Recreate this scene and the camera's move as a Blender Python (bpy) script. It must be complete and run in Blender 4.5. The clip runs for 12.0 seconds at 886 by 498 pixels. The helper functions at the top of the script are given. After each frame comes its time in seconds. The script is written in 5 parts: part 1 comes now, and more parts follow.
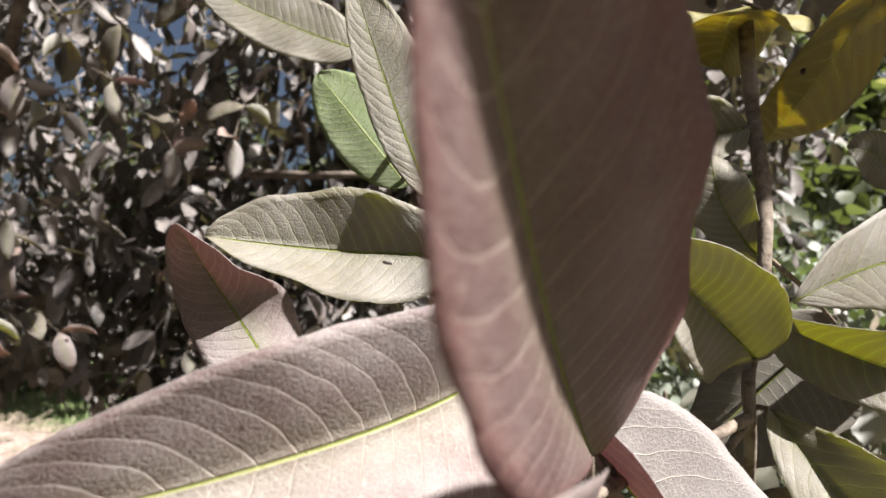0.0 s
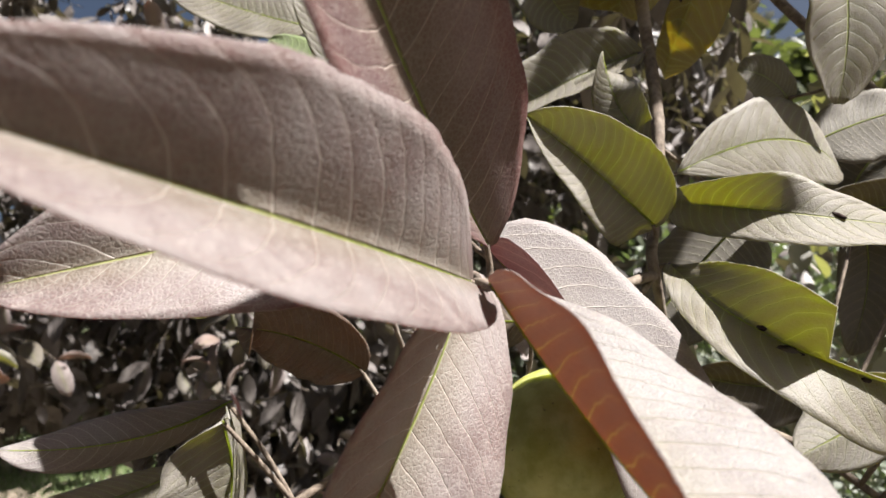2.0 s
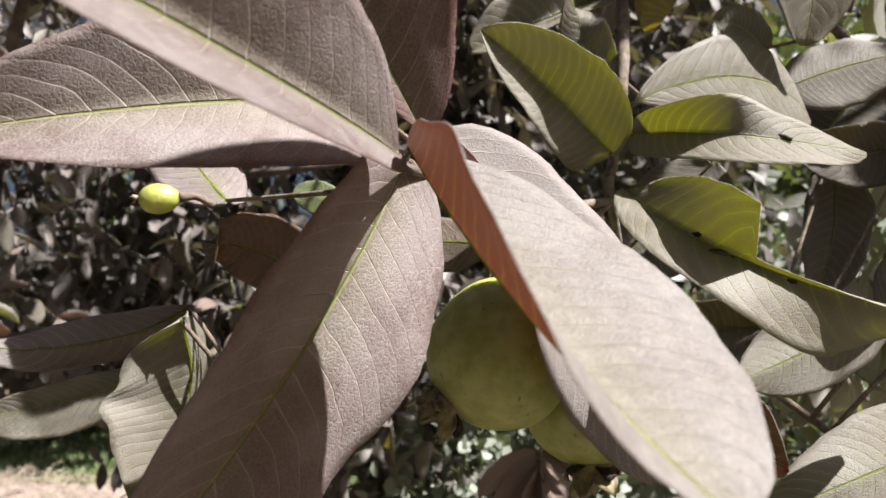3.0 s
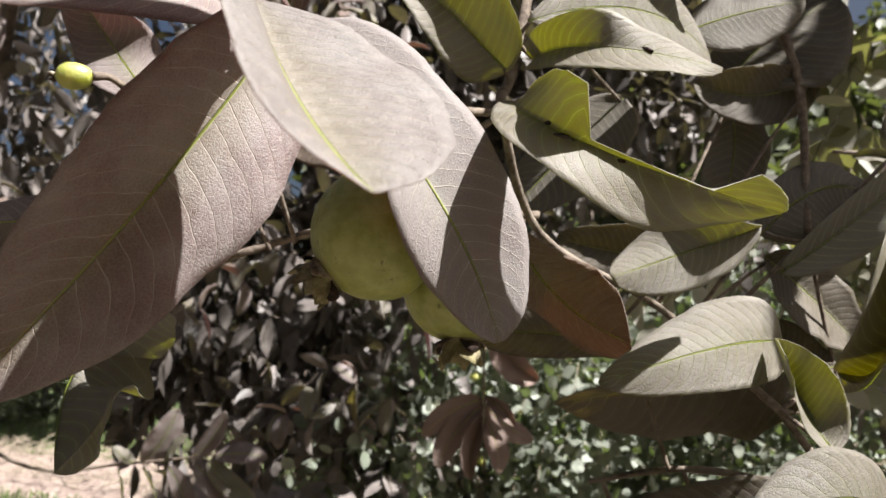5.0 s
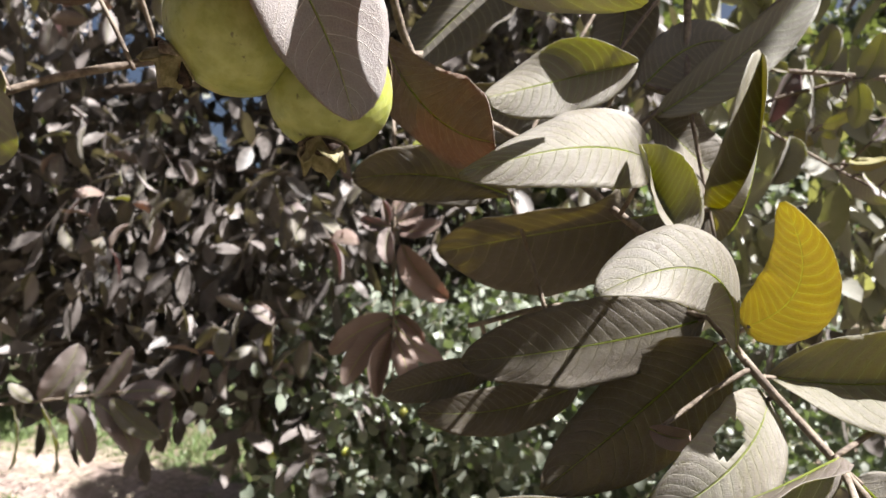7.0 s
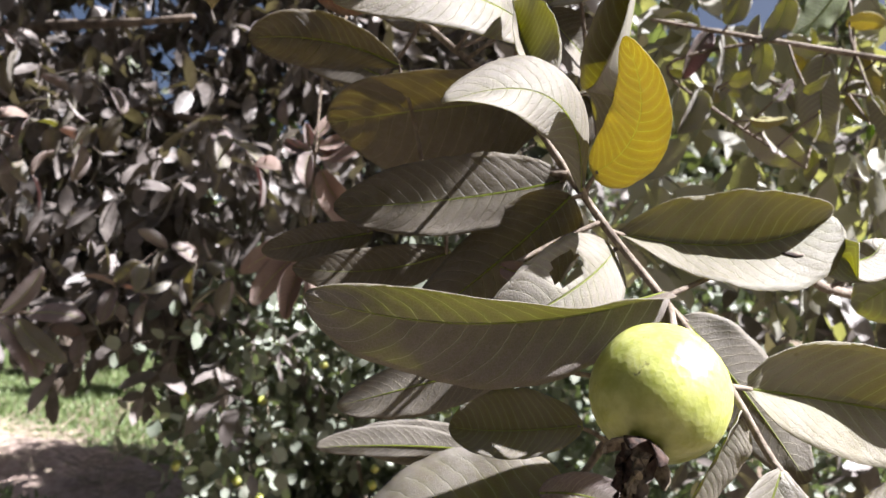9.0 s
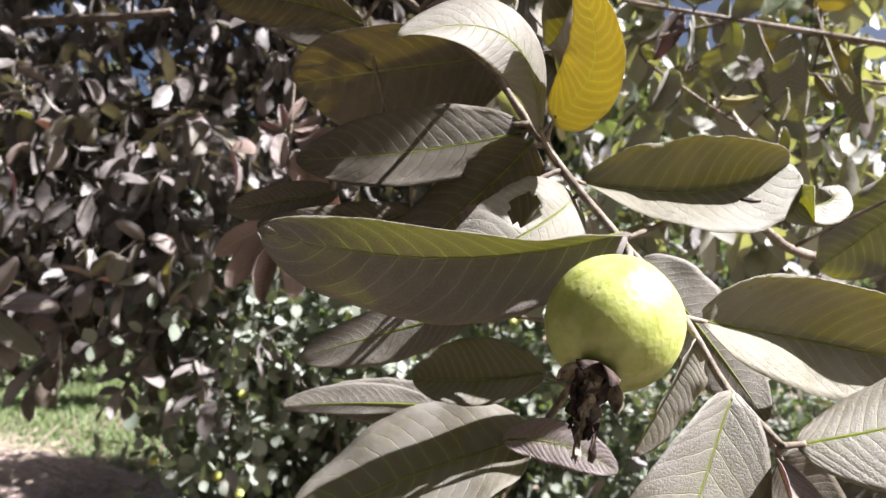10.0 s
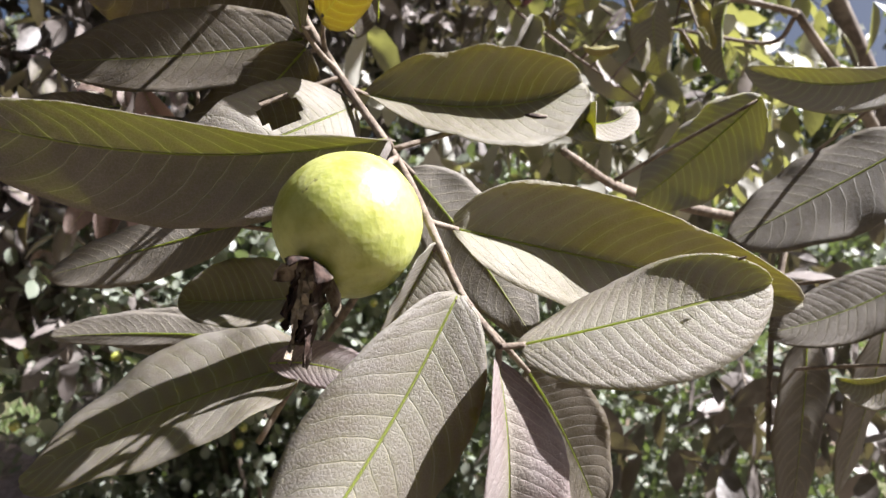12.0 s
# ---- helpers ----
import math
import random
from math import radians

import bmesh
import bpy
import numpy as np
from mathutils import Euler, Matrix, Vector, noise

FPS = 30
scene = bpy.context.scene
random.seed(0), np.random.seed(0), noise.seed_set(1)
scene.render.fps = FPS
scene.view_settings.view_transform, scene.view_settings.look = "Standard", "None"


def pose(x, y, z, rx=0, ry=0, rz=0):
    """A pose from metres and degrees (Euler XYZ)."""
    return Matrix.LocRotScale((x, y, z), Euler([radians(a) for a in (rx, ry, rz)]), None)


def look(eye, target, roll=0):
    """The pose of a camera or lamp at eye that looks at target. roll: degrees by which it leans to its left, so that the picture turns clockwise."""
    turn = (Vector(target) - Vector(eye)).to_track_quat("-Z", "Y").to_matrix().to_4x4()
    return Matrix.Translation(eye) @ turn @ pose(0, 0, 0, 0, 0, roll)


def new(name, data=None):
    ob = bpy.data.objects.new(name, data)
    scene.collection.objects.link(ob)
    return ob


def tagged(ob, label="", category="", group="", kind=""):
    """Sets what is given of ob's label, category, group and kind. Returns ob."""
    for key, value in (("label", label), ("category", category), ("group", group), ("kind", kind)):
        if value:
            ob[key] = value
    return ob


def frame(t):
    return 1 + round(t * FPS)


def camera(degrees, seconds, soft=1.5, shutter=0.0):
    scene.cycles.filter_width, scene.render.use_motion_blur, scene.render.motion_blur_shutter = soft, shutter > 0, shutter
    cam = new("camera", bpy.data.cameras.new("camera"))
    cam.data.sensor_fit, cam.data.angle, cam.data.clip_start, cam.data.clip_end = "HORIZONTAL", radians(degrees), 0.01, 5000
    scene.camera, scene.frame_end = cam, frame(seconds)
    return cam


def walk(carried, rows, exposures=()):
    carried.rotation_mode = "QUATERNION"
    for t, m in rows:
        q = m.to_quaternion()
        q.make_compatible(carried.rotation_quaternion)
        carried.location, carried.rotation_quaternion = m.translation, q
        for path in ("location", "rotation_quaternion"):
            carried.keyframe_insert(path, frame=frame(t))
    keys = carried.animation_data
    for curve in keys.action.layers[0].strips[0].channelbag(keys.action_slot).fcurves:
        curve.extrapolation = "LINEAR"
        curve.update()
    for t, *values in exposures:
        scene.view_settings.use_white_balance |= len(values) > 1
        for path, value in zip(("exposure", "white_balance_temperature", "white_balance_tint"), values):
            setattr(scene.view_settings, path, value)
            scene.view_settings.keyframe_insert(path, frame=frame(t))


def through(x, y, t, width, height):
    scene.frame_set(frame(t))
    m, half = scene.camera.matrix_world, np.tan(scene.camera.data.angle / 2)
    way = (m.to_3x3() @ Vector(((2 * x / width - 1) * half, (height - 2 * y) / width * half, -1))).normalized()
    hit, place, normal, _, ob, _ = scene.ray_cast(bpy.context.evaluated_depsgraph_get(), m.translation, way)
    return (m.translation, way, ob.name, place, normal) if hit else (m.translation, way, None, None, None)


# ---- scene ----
cam = camera(67.3, 12.0)
cam.data.dof.use_dof, cam.data.dof.focus_distance, cam.data.dof.aperture_fstop = True, 0.23, 19.0
PATH = [
    (0, (0.035, 0.013, 1.605), (-0.083, 2.009, 1.651), -1.4),
    (0.5, (0.052, 0.004, 1.598), (-0.061, 2.0, 1.665), -3.4),
    (1, (0.059, -0.008, 1.585), (-0.062, 1.986, 1.692), -4.4),
    (1.5, (0.055, -0.018, 1.566), (-0.033, 1.976, 1.696), -5.0),
    (2, (0.054, -0.027, 1.544), (-0.029, 1.964, 1.708), -6.6),
    (2.5, (0.068, -0.03, 1.522), (-0.043, 1.961, 1.677), -5.8),
    (2.7, (0.071, -0.03, 1.516), (-0.048, 1.961, 1.668), -5.1),
    (4.3, (0.095, -0.045, 1.481), (-0.035, 1.943, 1.658), -4.3),
    (4.5, (0.1, -0.046, 1.476), (-0.036, 1.941, 1.652), -3.7),
    (5, (0.123, -0.051, 1.459), (-0.016, 1.939, 1.602), -2.2),
    (5.5, (0.136, -0.05, 1.436), (0.044, 1.942, 1.597), -2.2),
    (6, (0.141, -0.044, 1.416), (0.076, 1.948, 1.574), -2.3),
    (6.5, (0.152, -0.041, 1.393), (0.112, 1.952, 1.552), -0.8),
    (7, (0.154, -0.036, 1.376), (0.176, 1.959, 1.515), -1.5),
    (7.5, (0.165, -0.03, 1.361), (0.215, 1.967, 1.457), -1.7),
    (7.7, (0.168, -0.03, 1.356), (0.225, 1.967, 1.447), -1.2),
    (9.3, (0.194, -0.044, 1.297), (0.365, 1.941, 1.47), 3.0),
    (9.5, (0.193, -0.044, 1.294), (0.378, 1.939, 1.475), 2.8),
    (10, (0.205, -0.042, 1.278), (0.396, 1.941, 1.46), 2.0),
    (10.5, (0.23, -0.037, 1.269), (0.419, 1.946, 1.442), 1.9),
    (11, (0.256, -0.038, 1.267), (0.449, 1.947, 1.418), 2.6),
    (11.5, (0.268, -0.037, 1.263), (0.515, 1.943, 1.411), 2.8),
    (12, (0.276, -0.033, 1.256), (0.667, 1.925, 1.374), 2.2),
]
EXPOSURES = [(0.0, 2.05, 6500, 10), (1.0, 2.25, 6500, 10), (1.7, 2.16, 6500, 10), (2.5, 1.76, 6500, 10), (5.0, 1.86, 6500, 10), (6.5, 2.2, 6450, 10), (7.5, 2.38, 6350, 12), (9.5, 2.44, 6150, 14), (11.0, 2.45, 6150, 14), (12.0, 2.25, 6250, 14)]
walk(cam, [(t, look(eye, target, roll)) for t, eye, target, roll in PATH], EXPOSURES)

# world and sun: clear sky, sun high on the right
SUN = Vector((0.60, -0.22, 0.77)).normalized()
world = bpy.data.worlds.new("sky")
scene.world = world
world.use_nodes = True
wn = world.node_tree
sky = wn.nodes.new("ShaderNodeTexSky")
sky.sky_type, sky.sun_disc = "NISHITA", False
sky.sun_elevation = math.asin(SUN.z)
sky.sun_rotation = math.atan2(SUN.x, SUN.y)
sky.air_density, sky.dust_density = 0.8, 6.0
wn.nodes["Background"].inputs["Strength"].default_value = 0.019
wn.links.new(sky.outputs[0], wn.nodes["Background"].inputs["Color"])
sun = new("sun", bpy.data.lights.new("sun", "SUN"))
sun.data.energy, sun.data.angle, sun.data.color = 5.0, radians(0.6), (1.0, 0.97, 0.935)
sun.matrix_world = look(SUN * 20, (0, 0, 0))
scene.view_settings.exposure = 2.0


# ---------------------------------------------------------------- materials
TONE = 0.76  # brings the mixed colours down to the reflectance of leaves, bark and soil


class Nodes:
    """A small helper that builds one node material."""

    def __init__(self, name):
        self.mat = bpy.data.materials.new(name)
        self.mat.use_nodes = True
        self.tree = self.mat.node_tree
        self.tree.nodes.clear()
        self.out = self.add("ShaderNodeOutputMaterial")

    def add(self, kind, **settings):
        node = self.tree.nodes.new(kind)
        for key, value in settings.items():
            setattr(node, key, value)
        return node

    def put(self, socket, value):
        if isinstance(value, bpy.types.NodeSocket):
            self.tree.links.new(value, socket)
        elif isinstance(value, (tuple, list)) and len(value) == 3 and socket.type == "RGBA":
            socket.default_value = (*value, 1)
        else:
            socket.default_value = value

    def math(self, op, a, b=0.0, clamp=False):
        node = self.add("ShaderNodeMath", operation=op, use_clamp=clamp)
        self.put(node.inputs[0], a)
        self.put(node.inputs[1], b)
        return node.outputs[0]

    def mix(self, f, a, b, blend="MIX"):
        node = self.add("ShaderNodeMix", data_type="RGBA", blend_type=blend)
        self.put(node.inputs[0], f)
        self.put(node.inputs[6], a)
        self.put(node.inputs[7], b)
        return node.outputs[2]

    def step(self, x, low, high):
        node = self.add("ShaderNodeMapRange", interpolation_type="SMOOTHSTEP")
        self.put(node.inputs[0], x)
        self.put(node.inputs[1], low)
        self.put(node.inputs[2], high)
        return node.outputs[0]

    def noise(self, scale, detail=3.0, rough=0.55, vector=None):
        node = self.add("ShaderNodeTexNoise")
        node.inputs["Scale"].default_value = scale
        node.inputs["Detail"].default_value = detail
        node.inputs["Roughness"].default_value = rough
        self.put(node.inputs["Vector"], vector if vector else self.coords())
        return node.outputs[0]

    def coords(self):
        return self.add("ShaderNodeTexCoord").outputs["Object"]

    def bump(self, height, strength, distance):
        node = self.add("ShaderNodeBump")
        self.put(node.inputs["Height"], height)
        node.inputs["Strength"].default_value = strength
        node.inputs["Distance"].default_value = distance
        return node.outputs[0]

    def surface(self, color, rough=0.5, normal=None, through=None, share=0.0, specular=0.4, metal=0.0):
        bsdf = self.add("ShaderNodeBsdfPrincipled")
        color = self.mix(1.0, color, (TONE, TONE, TONE), "MULTIPLY")
        self.put(bsdf.inputs["Base Color"], color)
        self.put(bsdf.inputs["Roughness"], rough)
        bsdf.inputs["Specular IOR Level"].default_value = specular
        bsdf.inputs["Metallic"].default_value = metal
        if normal:
            self.put(bsdf.inputs["Normal"], normal)
        result = bsdf.outputs[0]
        if through is not None:
            glow = self.add("ShaderNodeBsdfTranslucent")
            self.put(glow.inputs["Color"], self.mix(1.0, through, (TONE + 0.08, TONE + 0.08, TONE + 0.08), "MULTIPLY"))
            if normal:
                self.put(glow.inputs["Normal"], normal)
            blend = self.add("ShaderNodeMixShader")
            self.put(blend.inputs[0], share)
            self.tree.links.new(result, blend.inputs[1])
            self.tree.links.new(glow.outputs[0], blend.inputs[2])
            result = blend.outputs[0]
        self.tree.links.new(result, self.out.inputs[0])
        return self.mat


def leaf_material(name, dark, light, green, through, vein, upper, share, pairs=15.0, rough=0.5):
    """A guava leaf's face: pinnate veins from the blade's own coordinates, quilting, dust and blotches."""
    n = Nodes(name)
    uv = n.add("ShaderNodeSeparateXYZ")
    n.put(uv.inputs[0], n.add("ShaderNodeUVMap", uv_map="blade").outputs[0])
    across = n.math("ABSOLUTE", n.math("MULTIPLY", n.math("SUBTRACT", uv.outputs[0], 0.5), 2.0))
    rnd = n.add("ShaderNodeObjectInfo").outputs["Random"]
    warp = n.math("MULTIPLY", n.math("SUBTRACT", n.noise(60, 2), 0.5), 0.035)
    bow = n.math("ADD", n.math("MULTIPLY", across, 0.10), n.math("MULTIPLY", n.math("POWER", across, 3.0), 0.07))
    run = n.math("MULTIPLY", n.math("ADD", n.math("SUBTRACT", uv.outputs[1], bow), warp), n.math("ADD", pairs, n.math("MULTIPLY", rnd, 4.0)))
    saw = n.math("ABSOLUTE", n.math("SUBTRACT", n.math("FRACT", n.math("ADD", run, 4.0)), 0.5))
    thin = n.math("ADD", 0.040, n.math("MULTIPLY", across, -0.020))
    side_vein = n.math("SUBTRACT", 1.0, n.step(saw, 0.0, thin), clamp=True)
    side_vein = n.math("MULTIPLY", side_vein, n.math("SUBTRACT", 1.0, n.step(across, 0.80, 0.97)))
    rib = n.math("SUBTRACT", 1.0, n.step(across, 0.008, 0.03))
    veins = n.math("MAXIMUM", n.math("MULTIPLY", side_vein, 0.62), rib)
    quilt = n.math("SUBTRACT", 1.0, n.math("MULTIPLY", n.math("SUBTRACT", saw, 0.5), n.math("SUBTRACT", saw, 0.5)))
    fine = n.add("ShaderNodeTexVoronoi", feature="DISTANCE_TO_EDGE")
    fine.inputs["Scale"].default_value = 720
    n.put(fine.inputs["Vector"], n.coords())
    net = n.math("SUBTRACT", 1.0, n.step(fine.outputs["Distance"], 0.0, 0.12))
    blotch = n.step(n.noise(38, 4), 0.35, 0.68)
    dust = n.step(n.noise(240, 4, 0.7), 0.42, 0.72)
    base = n.mix(n.math("ADD", 0.22, n.math("MULTIPLY", blotch, 0.45)), dark, light)
    base = n.mix(n.math("MULTIPLY", n.step(n.noise(1900, 2, 0.6), 0.45, 0.7), 0.12 if "wine" in name else 0.26), base, (0.46, 0.42, 0.40))
    base = n.mix(n.math("MULTIPLY", n.math("SUBTRACT", 1.0, n.step(across, 0.0, 0.6)), 0.45), base, green)
    if "wine" in name:
        base = n.mix(n.math("MULTIPLY", n.step(across, 0.62, 1.0), n.math("ADD", 0.25, n.math("MULTIPLY", blotch, 0.5))), base, (0.14, 0.026, 0.020))
    base = n.mix(n.math("MULTIPLY", dust, 0.10 if "wine" in name else 0.24), base, (0.42, 0.38, 0.35))
    base = n.mix(n.math("MULTIPLY", net, 0.20), base, vein)
    base = n.mix(n.math("MULTIPLY", side_vein, 0.85 if "dusk" in name else 0.7 if "mauve" in name or "wine" in name or not upper else 0.56), base, vein)
    base = n.mix(rib, base, (0.31, 0.33, 0.12))
    speck = n.step(n.noise(150, 2, 0.5), 0.72, 0.78)
    base = n.mix(n.math("MULTIPLY", speck, 0.5), base, (0.09, 0.06, 0.04))
    tint = n.add("ShaderNodeHueSaturation")
    n.put(tint.inputs["Value"], n.math("ADD", 0.85, n.math("MULTIPLY", rnd, 0.3)))
    n.put(tint.inputs["Color"], base)
    sign = -1.0 if upper else 1.0
    height = n.math("ADD", n.math("MULTIPLY", veins, 0.8 * sign), n.math("MULTIPLY", quilt, 0.6 if upper else -0.3))
    height = n.math("ADD", height, n.math("ADD", n.math("MULTIPLY", net, 0.08 * sign), n.math("MULTIPLY", n.noise(1300, 3), 0.32)))
    broad = n.math("SUBTRACT", 1.0, n.step(saw, 0.0, n.math("MULTIPLY", thin, 2.4)), clamp=True)
    broad = n.math("MAXIMUM", n.math("MULTIPLY", broad, n.math("SUBTRACT", 1.0, n.step(across, 0.80, 0.97))), rib)
    lit = n.mix(n.math("MULTIPLY", n.step(saw, 0.05, 0.45), 0.5), through, (through[0] * 0.75, through[1] * 0.6, through[2] * 0.9))
    lit = n.mix(n.math("MULTIPLY", broad, 0.8), lit, (0.85, 0.70, 0.12) if "copper" in name else tuple(min(1.0, 1.25 * c + 0.25) for c in through))
    lit = n.mix(n.math("MULTIPLY", n.math("MULTIPLY", net, n.step(n.noise(90, 3), 0.3, 0.7)), 0.35), lit, tuple(0.55 * c for c in through))
    lit = n.mix(n.math("MULTIPLY", blotch, 0.35), lit, (through[0] * 0.7, through[1] * 0.62, through[2]))
    return n.surface(tint.outputs[0], n.math("ADD", rough, n.math("MULTIPLY", dust, 0.15)), n.bump(height, 0.65, 0.0012), lit, share, 0.3)


LEAF = {}
for look_name, dark, light, green, through_color, vein_color in (
    ("purple", (0.125, 0.078, 0.075), (0.345, 0.312, 0.305), (0.17, 0.17, 0.095), (0.52, 0.28, 0.25), (0.62, 0.56, 0.49)),
    ("mauve", (0.11, 0.064, 0.060), (0.35, 0.322, 0.315), (0.16, 0.15, 0.08), (0.66, 0.22, 0.18), (0.64, 0.58, 0.51)),
    ("wine", (0.095, 0.040, 0.040), (0.25, 0.185, 0.183), (0.13, 0.125, 0.06), (0.32, 0.06, 0.045), (0.64, 0.54, 0.46)),
    ("copper", (0.13, 0.112, 0.108), (0.26, 0.254, 0.252), (0.19, 0.175, 0.11), (0.62, 0.25, 0.035), (0.50, 0.46, 0.36)),
    ("olive", (0.14, 0.113, 0.086), (0.41, 0.385, 0.365), (0.18, 0.172, 0.125), (0.62, 0.65, 0.02), (0.50, 0.48, 0.35)),
    ("moss", (0.14, 0.122, 0.078), (0.39, 0.37, 0.32), (0.17, 0.175, 0.085), (0.52, 0.50, 0.03), (0.52, 0.49, 0.35)),
    ("dusk", (0.095, 0.070, 0.066), (0.24, 0.195, 0.185), (0.14, 0.125, 0.07), (0.50, 0.54, 0.03), (0.60, 0.54, 0.42)),
    # brown leaf look with the shade of the rear leaves put into its colour
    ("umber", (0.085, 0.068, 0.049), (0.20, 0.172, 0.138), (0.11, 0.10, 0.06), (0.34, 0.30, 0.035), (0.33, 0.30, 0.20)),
    ("yellow", (0.24, 0.21, 0.06), (0.34, 0.31, 0.09), (0.30, 0.29, 0.08), (0.85, 0.74, 0.02), (0.55, 0.50, 0.2)),
    ("green", (0.10, 0.15, 0.03), (0.15, 0.21, 0.05), (0.12, 0.2, 0.04), (0.42, 0.62, 0.03), (0.3, 0.36, 0.12)),
    ("red", (0.11, 0.07, 0.05), (0.22, 0.15, 0.11), (0.15, 0.12, 0.07), (0.30, 0.14, 0.035), (0.42, 0.30, 0.16)),
    ("dry", (0.25, 0.17, 0.145), (0.44, 0.34, 0.30), (0.34, 0.25, 0.2), (0.5, 0.3, 0.18), (0.45, 0.36, 0.29)),
):
    pale = tuple(min(1.0, 0.55 * c + 0.14) for c in light)
    mid_tone = tuple(0.6 * a + 0.2 * b for a, b in zip(light, dark))
    LEAF[look_name] = (
        leaf_material(look_name + " leaf upper face", dark, light, green, through_color, vein_color, True, 0.30 if look_name in ("purple", "mauve", "wine", "red", "copper") else 0.40),
        leaf_material(look_name + " leaf underside", mid_tone, pale, tuple(0.5 * (a + b) for a, b in zip(green, pale)), through_color, tuple(min(0.8, 1.3 * c) for c in vein_color), False, 0.36, rough=0.6),
    )


def rib_material():
    n = Nodes("leaf midrib")
    return n.surface(n.mix(n.noise(300), (0.24, 0.275, 0.065), (0.33, 0.36, 0.12)), 0.55, None, (0.62, 0.70, 0.16), 0.8)


def bark_material(name, dark, light, scale):
    n = Nodes(name)
    rings = n.noise(scale, 5, 0.65)
    flakes = n.noise(scale * 0.22, 3)
    base = n.mix(n.step(rings, 0.3, 0.7), dark, light)
    base = n.mix(n.math("MULTIPLY", n.step(flakes, 0.5, 0.65), 0.5), base, (0.34, 0.29, 0.24))
    return n.surface(base, 0.8, n.bump(rings, 0.8, 0.0012), None, 0.0, 0.25)


def fruit_material():
    n = Nodes("guava skin")
    pits = n.add("ShaderNodeTexVoronoi")
    pits.inputs["Scale"].default_value = 420
    n.put(pits.inputs["Vector"], n.coords())
    lumps = n.noise(130, 3)
    base = n.mix(n.step(lumps, 0.3, 0.7), (0.31, 0.345, 0.075), (0.46, 0.48, 0.17))
    base = n.mix(n.step(n.noise(30, 3), 0.55, 0.75), base, (0.52, 0.47, 0.14))
    base = n.mix(n.math("MULTIPLY", n.step(n.noise(190, 3), 0.66, 0.72), 0.7), base, (0.10, 0.08, 0.03))
    height = n.math("ADD", n.math("MULTIPLY", lumps, 1.4), n.math("MULTIPLY", pits.outputs[0], 0.35))
    scar = n.math("MULTIPLY", n.step(n.noise(48, 5, 0.7), 0.64, 0.70), 0.55)
    base = n.mix(scar, base, (0.16, 0.11, 0.05))
    mat = n.surface(base, n.math("ADD", 0.30, n.math("MULTIPLY", lumps, 0.18)), n.bump(height, 0.32, 0.0011), None, 0.0, 0.55)
    bsdf = n.tree.nodes["Principled BSDF"]
    bsdf.inputs["Subsurface Weight"].default_value = 0.75
    bsdf.inputs["Subsurface Radius"].default_value = (0.022, 0.022, 0.006)
    bsdf.inputs["Subsurface Scale"].default_value = 0.6
    return mat


def crown_material(name, dark, light, through, share, dusty=0.3):
    """Leaves of foliage farther off: every leaf its own tone."""
    n = Nodes(name)
    own = n.add("ShaderNodeNewGeometry").outputs["Random Per Island"]
    base = n.mix(own, dark, light)
    base = n.mix(n.math("MULTIPLY", n.step(n.noise(55, 3), 0.4, 0.7), dusty), base, (0.36, 0.33, 0.30))
    tone = n.add("ShaderNodeHueSaturation")
    n.put(tone.inputs["Color"], base)
    n.put(tone.inputs["Value"], n.math("ADD", 0.7, n.math("MULTIPLY", n.math("FRACT", n.math("MULTIPLY", own, 7.31)), 0.6)))
    return n.surface(tone.outputs[0], 0.5, n.bump(n.noise(160, 2), 0.3, 0.002), through, share, 0.4)


RIB = rib_material()
TWIG = bark_material("young twig bark", (0.10, 0.075, 0.06), (0.25, 0.20, 0.155), 260)
BARK = bark_material("grey brown bark", (0.07, 0.055, 0.045), (0.20, 0.16, 0.13), 45)
SKIN = fruit_material()
HUSK = bark_material("withered calyx", (0.012, 0.008, 0.007), (0.075, 0.045, 0.035), 330)
CUP = bark_material("green-brown calyx cup", (0.16, 0.14, 0.06), (0.34, 0.30, 0.17), 300)
SEPAL = bark_material("pale dried sepal", (0.10, 0.07, 0.05), (0.40, 0.34, 0.26), 300)
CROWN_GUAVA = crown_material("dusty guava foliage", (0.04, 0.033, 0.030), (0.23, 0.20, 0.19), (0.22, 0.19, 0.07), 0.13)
CROWN_ROUND = crown_material("small round leaf foliage", (0.13, 0.155, 0.115), (0.31, 0.34, 0.28), (0.20, 0.28, 0.06), 0.22, 0.25)
CROWN_FAR = crown_material("far tree foliage", (0.035, 0.045, 0.025), (0.12, 0.135, 0.075), (0.16, 0.2, 0.04), 0.25, 0.1)
CROWN_FRESH = crown_material("fresh green foliage", (0.09, 0.11, 0.06), (0.22, 0.24, 0.15), (0.22, 0.27, 0.09), 0.2, 0.15)
# lighter, yellower copy of the guava foliage: sunlight is put into its colour
CROWN_LIT = crown_material("yellow-green guava foliage with painted sunlight", (0.17, 0.165, 0.12), (0.46, 0.45, 0.41), (0.42, 0.43, 0.10), 0.24, 0.35)


def ground_material():
    n = Nodes("soil with litter")
    a, b = n.noise(1.3, 4), n.noise(28, 5, 0.7)
    base = n.mix(n.step(b, 0.3, 0.7), (0.10, 0.075, 0.055), (0.26, 0.20, 0.155))
    base = n.mix(n.math("MULTIPLY", n.step(a, 0.5, 0.62), 0.6), base, (0.07, 0.11, 0.03))
    return n.surface(base, 0.9, n.bump(b, 0.8, 0.02), None, 0.0, 0.2)


